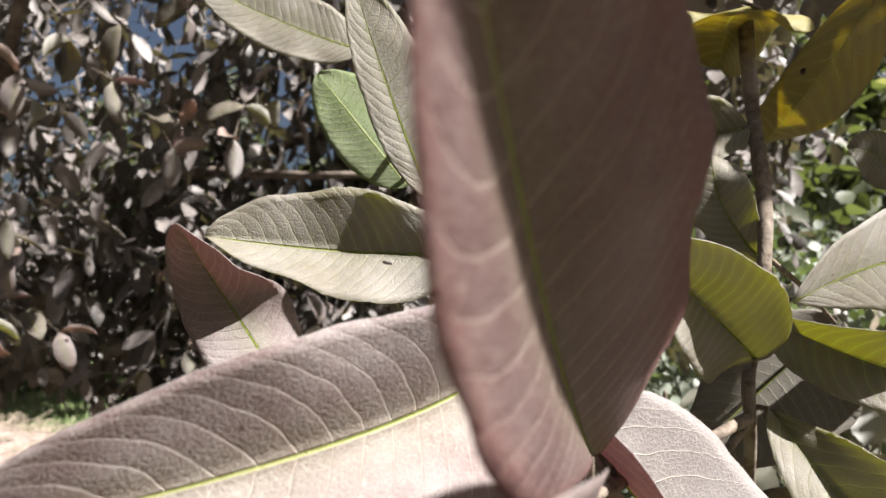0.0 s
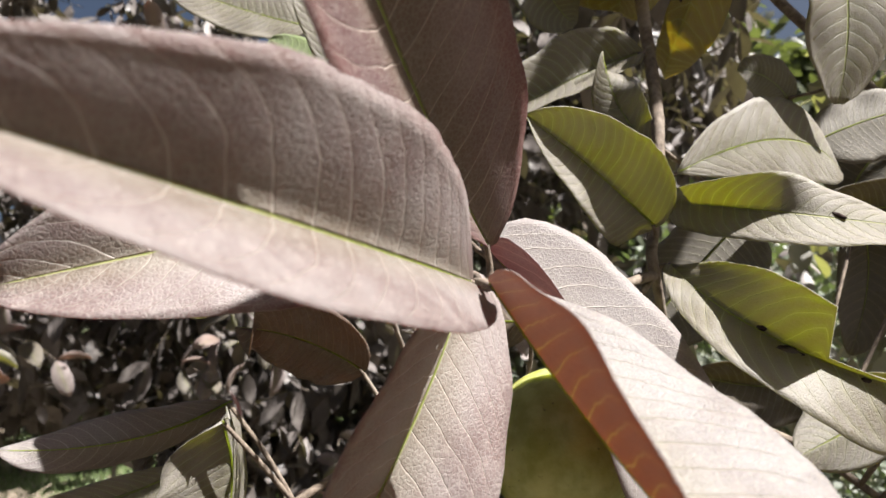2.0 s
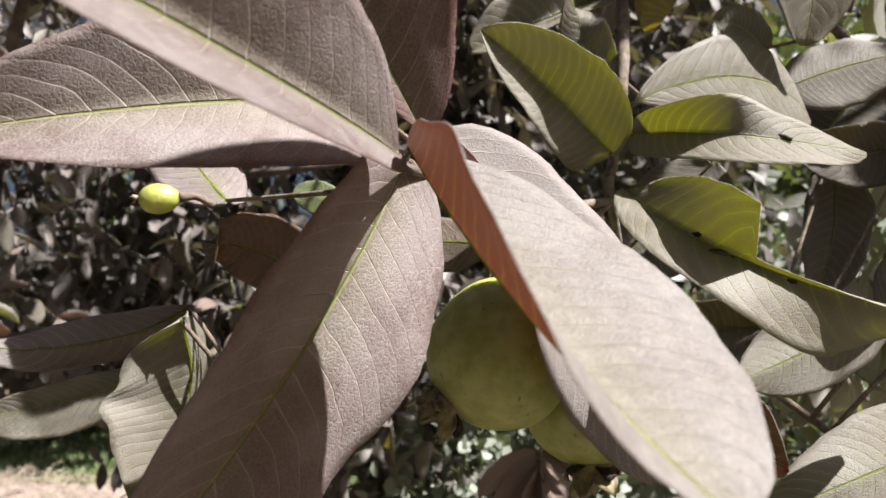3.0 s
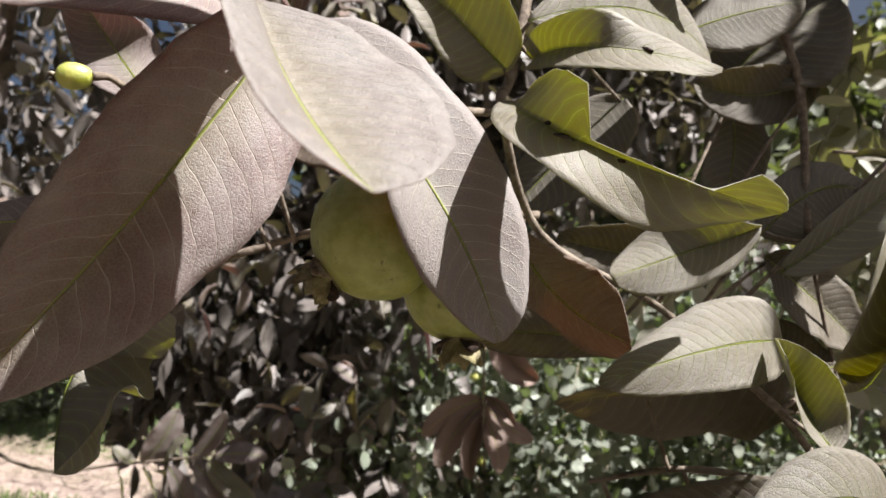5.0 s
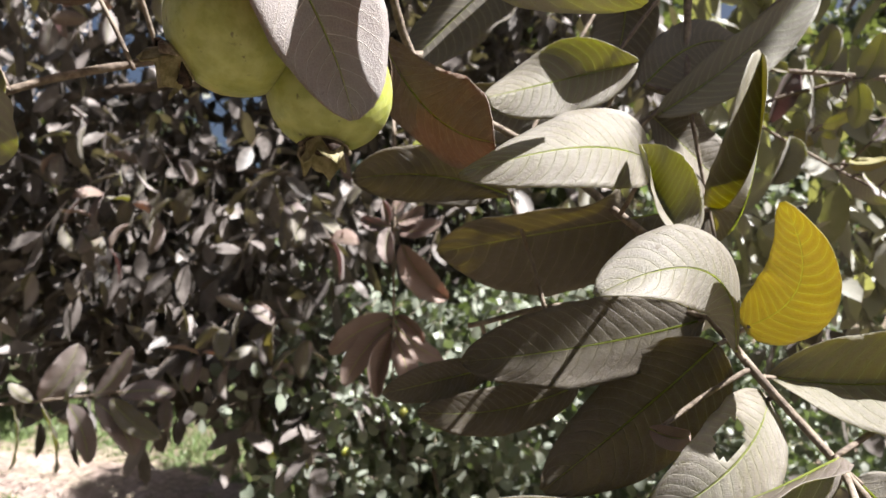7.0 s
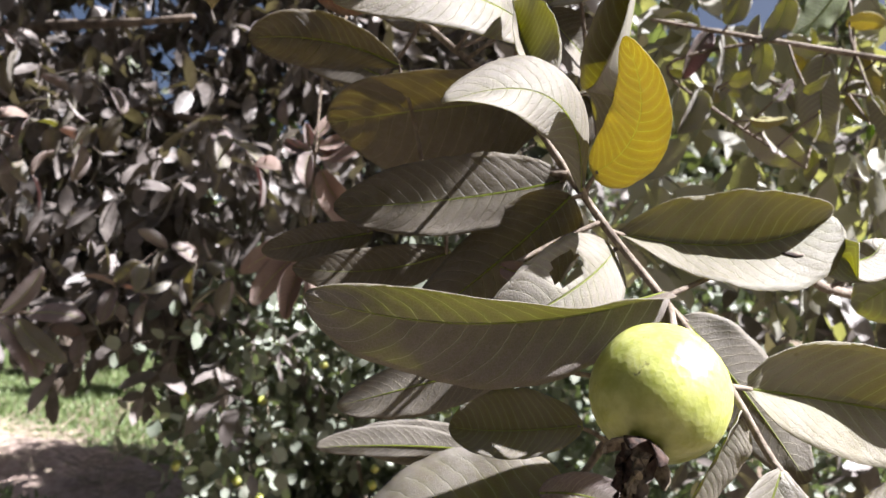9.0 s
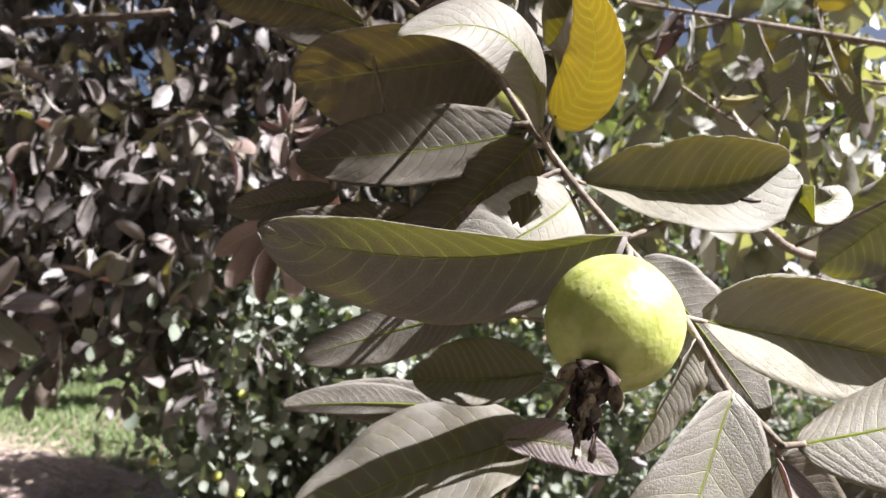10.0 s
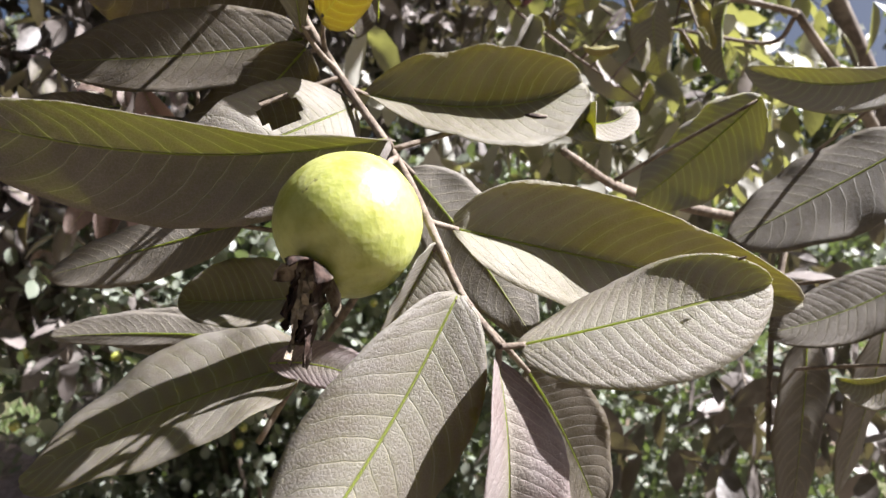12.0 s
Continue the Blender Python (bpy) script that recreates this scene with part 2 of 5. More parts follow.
def litter_material():
    n = Nodes("pale dry soil")
    b = n.noise(22, 6, 0.72)
    base = n.mix(n.step(b, 0.3, 0.7), (0.26, 0.19, 0.16), (0.50, 0.40, 0.35))
    return n.surface(base, 0.9, n.bump(b, 1.0, 0.03), None, 0.0, 0.2)


SOIL, DRY_SOIL = ground_material(), litter_material()
GRASS = crown_material("lawn grass", (0.08, 0.12, 0.045), (0.17, 0.22, 0.09), (0.22, 0.32, 0.08), 0.25, 0.0)


# ---------------------------------------------------------------- mesh helpers
def mesh_of(name, verts, faces, mats, slots=None, smooth=True):
    me = bpy.data.meshes.new(name)
    me.from_pydata([tuple(map(float, v)) for v in verts], [], [tuple(f) for f in faces])
    for m in mats:
        me.materials.append(m)
    if slots is not None:
        me.polygons.foreach_set("material_index", np.asarray(slots, dtype=np.int32))
    me.polygons.foreach_set("use_smooth", np.full(len(me.polygons), smooth))
    me.update()
    return me


def part(name, me, parent, label=""):
    ob = new(name, me)
    ob.parent = parent
    return tagged(ob, label) if label else ob


def empty(name, at, label, category, group="", kind=""):
    ob = new(name)
    ob.empty_display_size = 0.05
    ob.location = at
    ob.matrix_basis = Matrix.Translation(at)
    return tagged(ob, label, category, group, kind)


def tube(points, radii, sides=8, lumpy=0.0):
    """A tapered round stem along a smooth line through the points."""
    pts = [Vector(p) for p in points]
    line, rad = [], []
    for i in range(len(pts) - 1):
        a, b = pts[i], pts[i + 1]
        before = pts[i - 1] if i else a - (b - a)
        after = pts[i + 2] if i + 2 < len(pts) else b + (b - a)
        steps = 6
        for k in range(steps + (i == len(pts) - 2)):
            u = k / steps
            line.append(0.5 * (2 * a + (b - before) * u + (2 * before - 5 * a + 4 * b - after) * u * u + (3 * a - before - 3 * b + after) * u ** 3))
            rad.append(radii[i] * (1 - u) + radii[i + 1] * u)
    verts, faces = [], []
    side = Vector((1, 0, 0))
    for i, p in enumerate(line):
        way = (line[min(i + 1, len(line) - 1)] - line[max(i - 1, 0)]).normalized()
        side = (side - way * side.dot(way))
        if side.length < 1e-4:
            side = way.orthogonal()
        side.normalize()
        other = way.cross(side)
        for k in range(sides):
            a = 2 * math.pi * k / sides
            r = rad[i] * (1 + lumpy * noise.noise(p * 90 + Vector((k, 0, 0))))
            verts.append(p + side * (math.cos(a) * r) + other * (math.sin(a) * r))
    for i in range(len(line) - 1):
        for k in range(sides):
            q = (k + 1) % sides
            faces.append((i * sides + k, i * sides + q, (i + 1) * sides + q, (i + 1) * sides + k))
    faces.append(tuple(range(sides))[::-1])
    faces.append(tuple((len(line) - 1) * sides + k for k in range(sides)))
    return verts, faces


def blade_profile(s):
    """Half width of a guava leaf along its length, at most 1."""
    return (max(0.0, 4 * s * (1 - s)) ** 0.58) * (1.0 + 0.10 * (0.5 - s))


def blade(base, mid, tip, left, right, look_name, rows=30, cols=7, wave=0.05, curl=0.06, bite=None, hole=False, seed=0, thick=0.00028, twist=0.0, lean=0.0, slim=None):
    """A leaf blade with an upper and a lower face: the midrib bends through mid; left and right are its half widths there.
    twist turns the blade about its midrib from base to tip (radians); lean moves the widest place towards base or tip."""
    base, mid, tip, left, right = (Vector(v) for v in (base, mid, tip, left, right))
    bend = 2 * mid - (base + tip) / 2
    width = max(left.length, right.length)
    across = [(-c / cols) for c in range(cols, 0, -1)] + [c / cols for c in range(cols + 1)]
    top, uv = [], []
    for i in range(rows + 1):
        s = i / rows
        s_in = 0.004 + 0.992 * s
        p = base * (1 - s_in) ** 2 + bend * (2 * s_in * (1 - s_in)) + tip * s_in ** 2
        way = ((bend - base) * (1 - s_in) + (tip - bend) * s_in).normalized()
        h = blade_profile(s_in ** math.exp(lean))
        turn = Matrix.Rotation(twist * (s_in - 0.5), 3, way)
        arms = []
        for v in (left, right):
            arm = v - way * v.dot(way)
            arms.append(turn @ (arm.normalized() * v.length) if arm.length > 1e-6 else v)
        face = way.cross(arms[0] - arms[1]).normalized()
        for u in across:
            side = 0 if u < 0 else 1
            arm, r = arms[side], abs(u)
            reach = h * (1 - slim[1] * (1 - s) ** 3) if slim and side == slim[0] else h
            if bite and side == bite[2] and bite[0] < s < bite[1]:
                depth = math.sin(math.pi * (s - bite[0]) / (bite[1] - bite[0]))
                reach = h * (1 - 0.90 * min(1.0, depth * 4.5)) + 0.02 * noise.noise(Vector((s * 40, seed, 0)))
            edge = 1 + 0.05 * noise.noise(Vector((s * 9, side * 7.3, seed * 1.7))) + 0.02 * noise.noise(Vector((s * 31, side * 5.1, seed)))
            q = p + arm * (r * reach * edge)
            ripple = wave * noise.noise(Vector((s * 5.5 + seed * 3.1, side * 4.0 + r * 0.8, seed))) * r * r
            q += face * (width * (ripple + curl * r * r * h + 0.03 * math.sin(min(1.0, r * 1.2) * math.pi) * h))
            top.append(q)
            uv.append((0.5 + 0.5 * u, s))
    wide = len(across)
    count = len(top)
    quads = []
    for i in range(rows):
        for k in range(wide - 1):
            if hole and (((i + 0.5) / rows - 0.46) / 0.12) ** 2 + ((k - 0.5 * (hole[0] + hole[1])) / 2.3) ** 2 < 1.0 + 0.5 * noise.noise(Vector((i * 0.7, k * 0.9, 2.0))):
                continue
            a = i * wide + k
            quads.append((a, a + 1, a + wide + 1, a + wide))
    normals = [Vector() for _ in top]
    for f in quads:
        nrm = (top[f[2]] - top[f[0]]).cross(top[f[3]] - top[f[1]])
        for v in f:
            normals[v] += nrm
    verts = [v + n.normalized() * thick * 0.5 for v, n in zip(top, normals)] + [v - n.normalized() * thick * 0.5 for v, n in zip(top, normals)]
    used = {}
    for f in quads:
        for a, b in zip(f, f[1:] + f[:1]):
            used[(a, b)] = used.get((a, b), 0) + 1
    rim = [(a, b) for a, b in used if (b, a) not in used]
    faces = quads + [tuple(v + count for v in reversed(f)) for f in quads] + [(b, a, a + count, b + count) for a, b in rim]
    slots = [0] * len(quads) + [1] * len(quads) + [1] * len(rim)
    mats = LEAF[look_name]
    flip = (top[wide] - top[0]).length > 0 and sum((n.dot((tip - base).cross(left - right)) for n in normals)) < 0
    if flip:
        mats = mats[::-1]
    me = mesh_of("leaf", verts, faces, mats, slots)
    layer = me.uv_layers.new(name="blade")
    index = np.empty(len(me.loops), dtype=np.int32)
    me.loops.foreach_get("vertex_index", index)
    table = np.array(uv + uv, dtype=np.float32)
    layer.data.foreach_set("uv", table[index].ravel())
    me.validate()
    return me


LEAVES = 0
MADE = []


def leaf(branch, base, mid, tip, left, right, look_name, bite=None, hole=None, wave=0.16, curl=0.10, stalk=None, twist=0.0, lean=0.0, slim=None):
    """One leaf as a part of its branch, with its midrib and stalk."""
    global LEAVES
    LEAVES += 1
    at = branch.location
    b, m, t = (Vector(v) - at for v in (base, mid, tip))
    ob = part("leaf", blade(b, m, t, left, right, look_name, bite=bite, hole=hole, wave=wave, curl=curl, seed=LEAVES, twist=twist, lean=lean, slim=slim), branch)
    bend = 2 * m - (b + t) / 2
    along = [b * (1 - s) ** 2 + bend * 2 * s * (1 - s) + t * s * s for s in (0.01, 0.25, 0.5, 0.75, 0.97)]
    v, f = tube(along, (0.00052, 0.00044, 0.00034, 0.00024, 0.00012), 6)
    if look_name not in ("yellow", "green"):
        part("midrib", mesh_of("midrib", v, f, [RIB]), ob)
    MADE.append((ob, t - b, Vector(left), Vector(right)))
    end = Vector(stalk) - at if stalk else b - (bend - b).normalized() * 0.006
    v, f = tube([end, (end + b) / 2, b + (bend - b).normalized() * 0.003], (0.0012, 0.0011, 0.0009), 7)
    part("stalk", mesh_of("stalk", v, f, [RIB if stalk is None else TWIG]), ob)
    return ob


def twig(branch, points, radii, name="twig"):
    at = branch.location
    v, f = tube([Vector(p) - at for p in points], radii, 10, 0.25)
    return part(name, mesh_of(name, v, f, [TWIG]), branch)


def guava(at, radius, axis, label, seed, long=1.06, husk=1.0, stalk=None, dangle=0.0):
    """A guava fruit: flesh, withered calyx with its sepals, and the stalk."""
    at, axis = Vector(at), Vector(axis).normalized()
    ob = empty("guava_fruit", at, label, "guava", "guavas on the tree")
    side = axis.orthogonal().normalized()
    other = axis.cross(side)
    rings, sides = 26, 40
    verts, faces = [], []
    for i in range(rings + 1):
        a = math.pi * i / rings
        z = -math.cos(a)
        r = math.sin(a)
        swell = 1 + 0.05 * z
        if i == rings:
            z, r = 0.93, 0.0
        elif i == rings - 1:
            z, r = 0.95, 0.17
        for k in range(sides):
            th = 2 * math.pi * k / sides
            lump = 1 + 0.016 * math.cos(5 * th + seed) * (0.4 + 0.6 * abs(z)) + 0.03 * noise.noise(Vector((math.cos(th) * r * 1.4, math.sin(th) * r * 1.4, z * 1.4 + seed)))
            d = side * math.cos(th) + other * math.sin(th)
            verts.append((d * (r * swell * lump) + axis * (z * long)) * radius)
    for i in range(rings):
        for k in range(sides):
            q = (k + 1) % sides
            faces.append((i * sides + k, i * sides + q, (i + 1) * sides + q, (i + 1) * sides + k))
    flesh = mesh_of("flesh", verts, faces, [SKIN])
    part("flesh", flesh, ob)
    rng = random.Random(seed)
    crown = axis * (radius * long * 0.95)
    v, f = tube([crown - axis * radius * 0.1, crown + axis * radius * 0.04, crown + axis * radius * 0.12], (radius * 0.26, radius * 0.25, radius * 0.2), 14, 0.3)
    calyx = part("calyx", mesh_of("calyx", v, f, [HUSK]), ob, "dark withered calyx")
    if not dangle:
        ring, wall = [], []
        for j, (up, out) in enumerate(((-0.06, 0.33), (0.10, 0.29), (0.26, 0.31), (0.36, 0.36), (0.33, 0.31), (0.12, 0.22))):
            for k in range(20):
                th = 2 * math.pi * k / 20
                d = side * math.cos(th) + other * math.sin(th)
                notch = 0.09 * math.sin(5 * th + seed) + 0.06 * math.sin(11 * th) if 2 <= j <= 4 else 0.0
                ring.append(crown + axis * radius * (up + notch) + d * radius * out)
        wall = [(20 * j + k, 20 * j + (k + 1) % 20, 20 * j + 20 + (k + 1) % 20, 20 * j + 20 + k) for j in range(5) for k in range(20)]
        part("calyx_cup", mesh_of("calyx_cup", ring, wall, [CUP]), calyx, "pale brown calyx cup with a torn rim")
    for k in range(5):
        th = 2 * math.pi * k / 5 + rng.uniform(-0.2, 0.2)
        d = side * math.cos(th) + other * math.sin(th)
        root = crown + d * radius * 0.22
        tip = root + (d * rng.uniform(0.1, 0.3) + axis * rng.uniform(0.25, 0.45)) * radius * husk
        cross = axis.cross(d).normalized() * radius * 0.15
        vs = []
        for s, w in ((0, 1.0), (0.35, 1.05), (0.7, 0.7), (1, 0.12)):
            c = root.lerp(tip, s) + d * radius * 0.10 * math.sin(s * 3)
            vs += [c - cross * w, c + d * radius * 0.03, c + cross * w]
        fs = [(3 * i + j, 3 * i + j + 1, 3 * i + j + 4, 3 * i + j + 3) for i in range(3) for j in range(2)]
        base_n = len(vs)
        vs += [v - d * radius * 0.035 for v in vs]
        fs += [tuple(x + base_n for x in reversed(q)) for q in fs]
        fs += [(0, 3, 3 + base_n, base_n), (3, 6, 6 + base_n, 3 + base_n), (6, 9, 9 + base_n, 6 + base_n), (2, 2 + base_n, 5 + base_n, 5), (5, 5 + base_n, 8 + base_n, 8), (8, 8 + base_n, 11 + base_n, 11)]
        part("sepal", mesh_of("sepal", vs, fs, [SEPAL if k % 2 else HUSK]), calyx)
    if dangle:
        for k in range(9):
            a = 2 * math.pi * k / 9
            root = crown + (side * math.cos(a) + other * math.sin(a)) * radius * 0.15
            length = dangle * (1.0 if k % 3 == 0 else rng.uniform(0.35, 0.75))
            vs, wide = [], radius * rng.uniform(0.09, 0.17)
            turn = Vector((rng.uniform(-1, 1), rng.uniform(-1, 1), 0)).normalized()
            for j in range(9):
                s = j / 8
                c = root + axis * radius * 0.10 * min(1.0, 4 * s) + Vector((-0.004 * s, 0.001 * s, -length * s))
                for u in (-1, -0.35, 0.35, 1):
                    crumple = noise.noise_vector((c + turn * u * wide) * 420 + Vector((k * 3.1, 0, 0))) * radius * 0.11
                    vs.append(c + turn * u * wide * (1.1 - 0.6 * s) + crumple)
            fs = [(4 * j + u, 4 * j + u + 1, 4 * j + u + 5, 4 * j + u + 4) for j in range(8) for u in range(3)]
            count = len(vs)
            back = axis.cross(turn).normalized() * 0.0003
            vs += [v + back for v in vs]
            fs += [tuple(x + count for x in reversed(q)) for q in fs]
            part("dried_petal", mesh_of("dried_petal", vs, fs, [HUSK if k % 4 else SEPAL], smooth=False), calyx)
    if stalk:
        end = Vector(stalk) - at
        top = -axis * radius * long * 0.97
        v, f = tube([end, end.lerp(top, 0.5) + Vector((0, 0, 0.002)), top], (0.0016, 0.0014, 0.0019), 8)
        part("stalk", mesh_of("stalk", v, f, [TWIG]), ob)
    return ob


def foliage(places, ways, normals, lengths, widths, seed=0, fold=0.25, droop=0.12):
    """Many folded leaves in one mesh: each has a midrib, two halves, a bent tip."""
    places, ways, normals = np.asarray(places), np.asarray(ways), np.asarray(normals)
    n = len(places)
    ways = ways / np.linalg.norm(ways, axis=1, keepdims=True)
    normals = normals - ways * (ways * normals).sum(1, keepdims=True)
    normals /= np.maximum(np.linalg.norm(normals, axis=1, keepdims=True), 1e-6)
    side = np.cross(ways, normals)
    shape = ((0.0, 0.0), (0.22, 0.72), (0.5, 1.0), (0.78, 0.75), (1.0, 0.0))
    L, W = np.asarray(lengths)[:, None], np.asarray(widths)[:, None]
    verts = []
    for s, w in shape:
        mid = places + ways * L * s - normals * (L * droop * s * s)
        if w == 0.0:
            verts.append(mid)
        else:
            lift = normals * (W * w * fold)
            verts += [mid - side * W * w + lift, mid, mid + side * W * w + lift]
    verts = np.stack(verts, axis=1).reshape(-1, 3)
    cell = [(0, 2, 1), (0, 3, 2), (1, 2, 5, 4), (2, 3, 6, 5), (4, 5, 8, 7), (5, 6, 9, 8), (7, 8, 10), (8, 9, 10)]
    faces = [tuple(v + 11 * i for v in f) for i in range(n) for f in cell]
    return verts, faces


# ---------------------------------------------------------------- the setting
def ground_sheet():
    """One sheet of soil that reaches the horizon, gently uneven near the trees."""
    xs = [-2500, -600, -150, -50] + [-20 + i for i in range(41)] + [50, 150, 600, 2500]
    ys = [-2500, -600, -150, -50] + [-12 + i for i in range(41)] + [60, 150, 600, 2500]
    verts = [(x, y, 0.05 * noise.noise(Vector((x * 0.4, y * 0.4, 0))) if abs(x) < 40 and abs(y) < 40 else 0.0) for y in ys for x in xs]
    w = len(xs)
    faces = [(j * w + i, j * w + i + 1, (j + 1) * w + i + 1, (j + 1) * w + i) for j in range(len(ys) - 1) for i in range(w - 1)]
    return tagged(new("ground", mesh_of("ground", verts, faces, [SOIL])), "brown garden soil with dry leaf litter", "ground", kind="structure")


ground_sheet()


def scatter_grass(name, label, x0, x1, y0, y1, count, height, seed, keep):
    rng = np.random.default_rng(seed)
    x, y = rng.uniform(x0, x1, count), rng.uniform(y0, y1, count)
    mask = np.array([keep(a, b) for a, b in zip(x, y)])
    x, y = x[mask], y[mask]
    n = len(x)
    z = np.array([0.05 * noise.noise(Vector((a * 0.4, b * 0.4, 0))) for a, b in zip(x, y)])
    h = height * rng.uniform(0.5, 1.2, n)
    turn = rng.uniform(0, 2 * np.pi, n)
    lean = rng.normal(0, 0.35, (n, 2))
    w = 0.006 + 0.010 * rng.random(n)
    root = np.stack([x, y, z - 0.01], 1)
    side = np.stack([np.cos(turn), np.sin(turn), np.zeros(n)], 1) * w[:, None]
    mid = root + np.stack([lean[:, 0] * h * 0.35, lean[:, 1] * h * 0.35, h * 0.6], 1)
    tip = root + np.stack([lean[:, 0] * h, lean[:, 1] * h, h], 1)
    verts = np.stack([root - side, root + side, mid - side * 0.7, mid + side * 0.7, tip], 1).reshape(-1, 3)
    faces = [f for i in range(n) for f in ((5 * i, 5 * i + 1, 5 * i + 3, 5 * i + 2), (5 * i + 2, 5 * i + 3, 5 * i + 4))]
    return tagged(new(name, mesh_of(name, verts, faces, [GRASS], smooth=False)), label, "grass", kind="stuff")


def strip_middle(x):
    return 5.45 + 0.12 * math.sin(x * 1.7) - 0.48 * (x + 3.3)


def on_strip(x, y):
    """The strip of bare dry soil that crosses the lawn."""
    return abs(y - strip_middle(x)) < 0.52


scatter_grass("lawn", "bright green mown lawn grass", -9, -0.4, 2.6, 15, 66000, 0.085, 3, lambda x, y: not on_strip(x, y))


def soil_bank():
    verts, faces = [], []
    cols, rows = 90, 20
    for j in range(rows + 1):
        for i in range(cols + 1):
            x = -9 + 8.6 * i / cols
            v = j / rows * 2 - 1
            y = strip_middle(x) + v * 0.6
            z = 0.14 * (1 - v * v) + 0.07 * noise.noise(Vector((x * 2.5, y * 2.5, 1))) * (1 - v * v) + 0.03 * noise.noise(Vector((x * 9, y * 9, 1))) - 0.02
            verts.append((x, y, z + 0.02))
    for j in range(rows):
        for i in range(cols):
            a = j * (cols + 1) + i
            faces.append((a, a + 1, a + cols + 2, a + cols + 1))
    ob = new("soil_bank", mesh_of("soil_bank", verts, faces, [DRY_SOIL]))
    return tagged(ob, "low bank of pale dry soil and straw across the lawn", "soil", kind="structure")


soil_bank()

rng = np.random.default_rng(11)


def straw():
    """Dead stalks that lie on the bank."""
    n = 1500
    x = rng.uniform(-7, -0.8, n)
    y = np.array([strip_middle(a) for a in x]) + rng.uniform(-0.5, 0.45, n)
    a = rng.uniform(0, np.pi, n)
    root = np.stack([x, y, 0.13 + rng.uniform(-0.04, 0.05, n)], 1)
    way = np.stack([np.cos(a), np.sin(a), rng.normal(0, 0.25, n)], 1) * rng.uniform(0.06, 0.25, n)[:, None]
    side = np.cross(way, (0, 0, 1.0))
    side *= 0.004 / np.linalg.norm(side, axis=1, keepdims=True)
    up = np.array([0, 0, 0.006])
    verts = np.stack([root - side, root + side, root + up, root + way - side, root + way + side, root + way + up], 1).reshape(-1, 3)
    faces = [tuple(6 * i + v for v in f) for i in range(n) for f in ((0, 3, 4, 1), (1, 4, 5, 2), (2, 5, 3, 0))]
    tagged(new("straw", mesh_of("straw", verts, faces, [SEPAL], smooth=False)), "scattered dry straw and twigs on the soil", "straw", kind="stuff")


straw()


# ---------------------------------------------------------------- foliage behind
def sprays(rng, centres, twig_length, pairs, size, hang):
    """Leafy twigs: opposite leaves along drooping shoots. Gives the arrays that foliage() takes, and the shoots."""
    places, ways, normals, lengths, shoots = [], [], [], [], []
    for c in centres:
        a = rng.uniform(0, 2 * np.pi)
        d = np.array([math.cos(a), math.sin(a), rng.uniform(-0.5, 0.35)])
        d /= np.linalg.norm(d)
        length = twig_length * rng.uniform(0.6, 1.2)
        end = c + d * length - np.array([0, 0, hang * length])
        shoots.append((c, c + d * length * 0.5, end))
        side = np.cross(d, (0, 0, 1.0))
        side /= np.linalg.norm(side)
        for k in range(pairs):
            s = (k + 0.7) / pairs
            p = c * (1 - s) ** 2 + (c + d * length * 0.5) * 2 * s * (1 - s) + end * s * s
            flip = side if k % 2 else np.cross(d, side)
            for sign in (-1, 1):
                w = flip * sign * rng.uniform(0.6, 1.2) + d * rng.uniform(0.1, 0.8) + np.array([0, 0, -hang * rng.uniform(0.4, 2.0)])
                places.append(p)
                ways.append(w)
                normals.append(np.array([0, 0, 1.0]) + rng.normal(0, 0.55, 3))
                lengths.append(size * rng.uniform(0.6, 1.2))
    return np.array(places), np.array(ways), np.array(normals), np.array(lengths), shoots


def shoot_mesh(shoots, radius, mat):
    verts, faces = [], []
    for a, b, c in shoots:
        line = [Vector(a), Vector(a).lerp(Vector(b), 0.7), Vector(b).lerp(Vector(c), 0.5), Vector(c)]
        n = len(verts)
        for i, p in enumerate(line):
            r = radius * (1 - 0.25 * i)
            verts += [p + Vector((r, 0, 0)), p + Vector((-r * 0.5, r * 0.86, 0)), p + Vector((-r * 0.5, -r * 0.86, 0))]
        faces += [(n + 3 * i + k, n + 3 * i + (k + 1) % 3, n + 3 * i + 3 + (k + 1) % 3, n + 3 * i + 3 + k) for i in range(3) for k in range(3)]
    return mesh_of("twig", verts, faces, [mat])


def limb(parent, points, radii, name="limb"):
    v, f = tube([Vector(p) - parent.location for p in points], radii, 10, 0.15)
    return part(name, mesh_of(name, v, f, [BARK]), parent)


def crown_points(rng, boxes):
    """Centres of shoots, from boxes of the plan: x0, x1, y0, y1, z0, z1, count; thinned by a coarse noise so that gaps remain."""
    out = []
    for x0, x1, y0, y1, z0, z1, count in boxes:
        got = 0
        while got < count:
            p = np.array([rng.uniform(x0, x1), rng.uniform(y0, y1), rng.uniform(z0, z1)])
            if noise.noise(Vector(p) * 3.2) > -0.22:
                out.append(p)
                got += 1
    return out


def small_blades(look_names, sizes):
    """Shared meshes for leaves of the tree behind, each along +y with its upper face to +z."""
    made = []
    for k, (look_name, size) in enumerate(zip(look_names, sizes)):
        w = size * 0.23
        made.append(blade((0, 0, 0), (0, size * 0.5, size * 0.05), (0, size, -size * 0.05), (-w, 0, w * 0.45), (w, 0, w * 0.35), look_name, rows=6, cols=1, wave=0.2, curl=0.0, seed=40 + k, thick=0.0005))
    return made


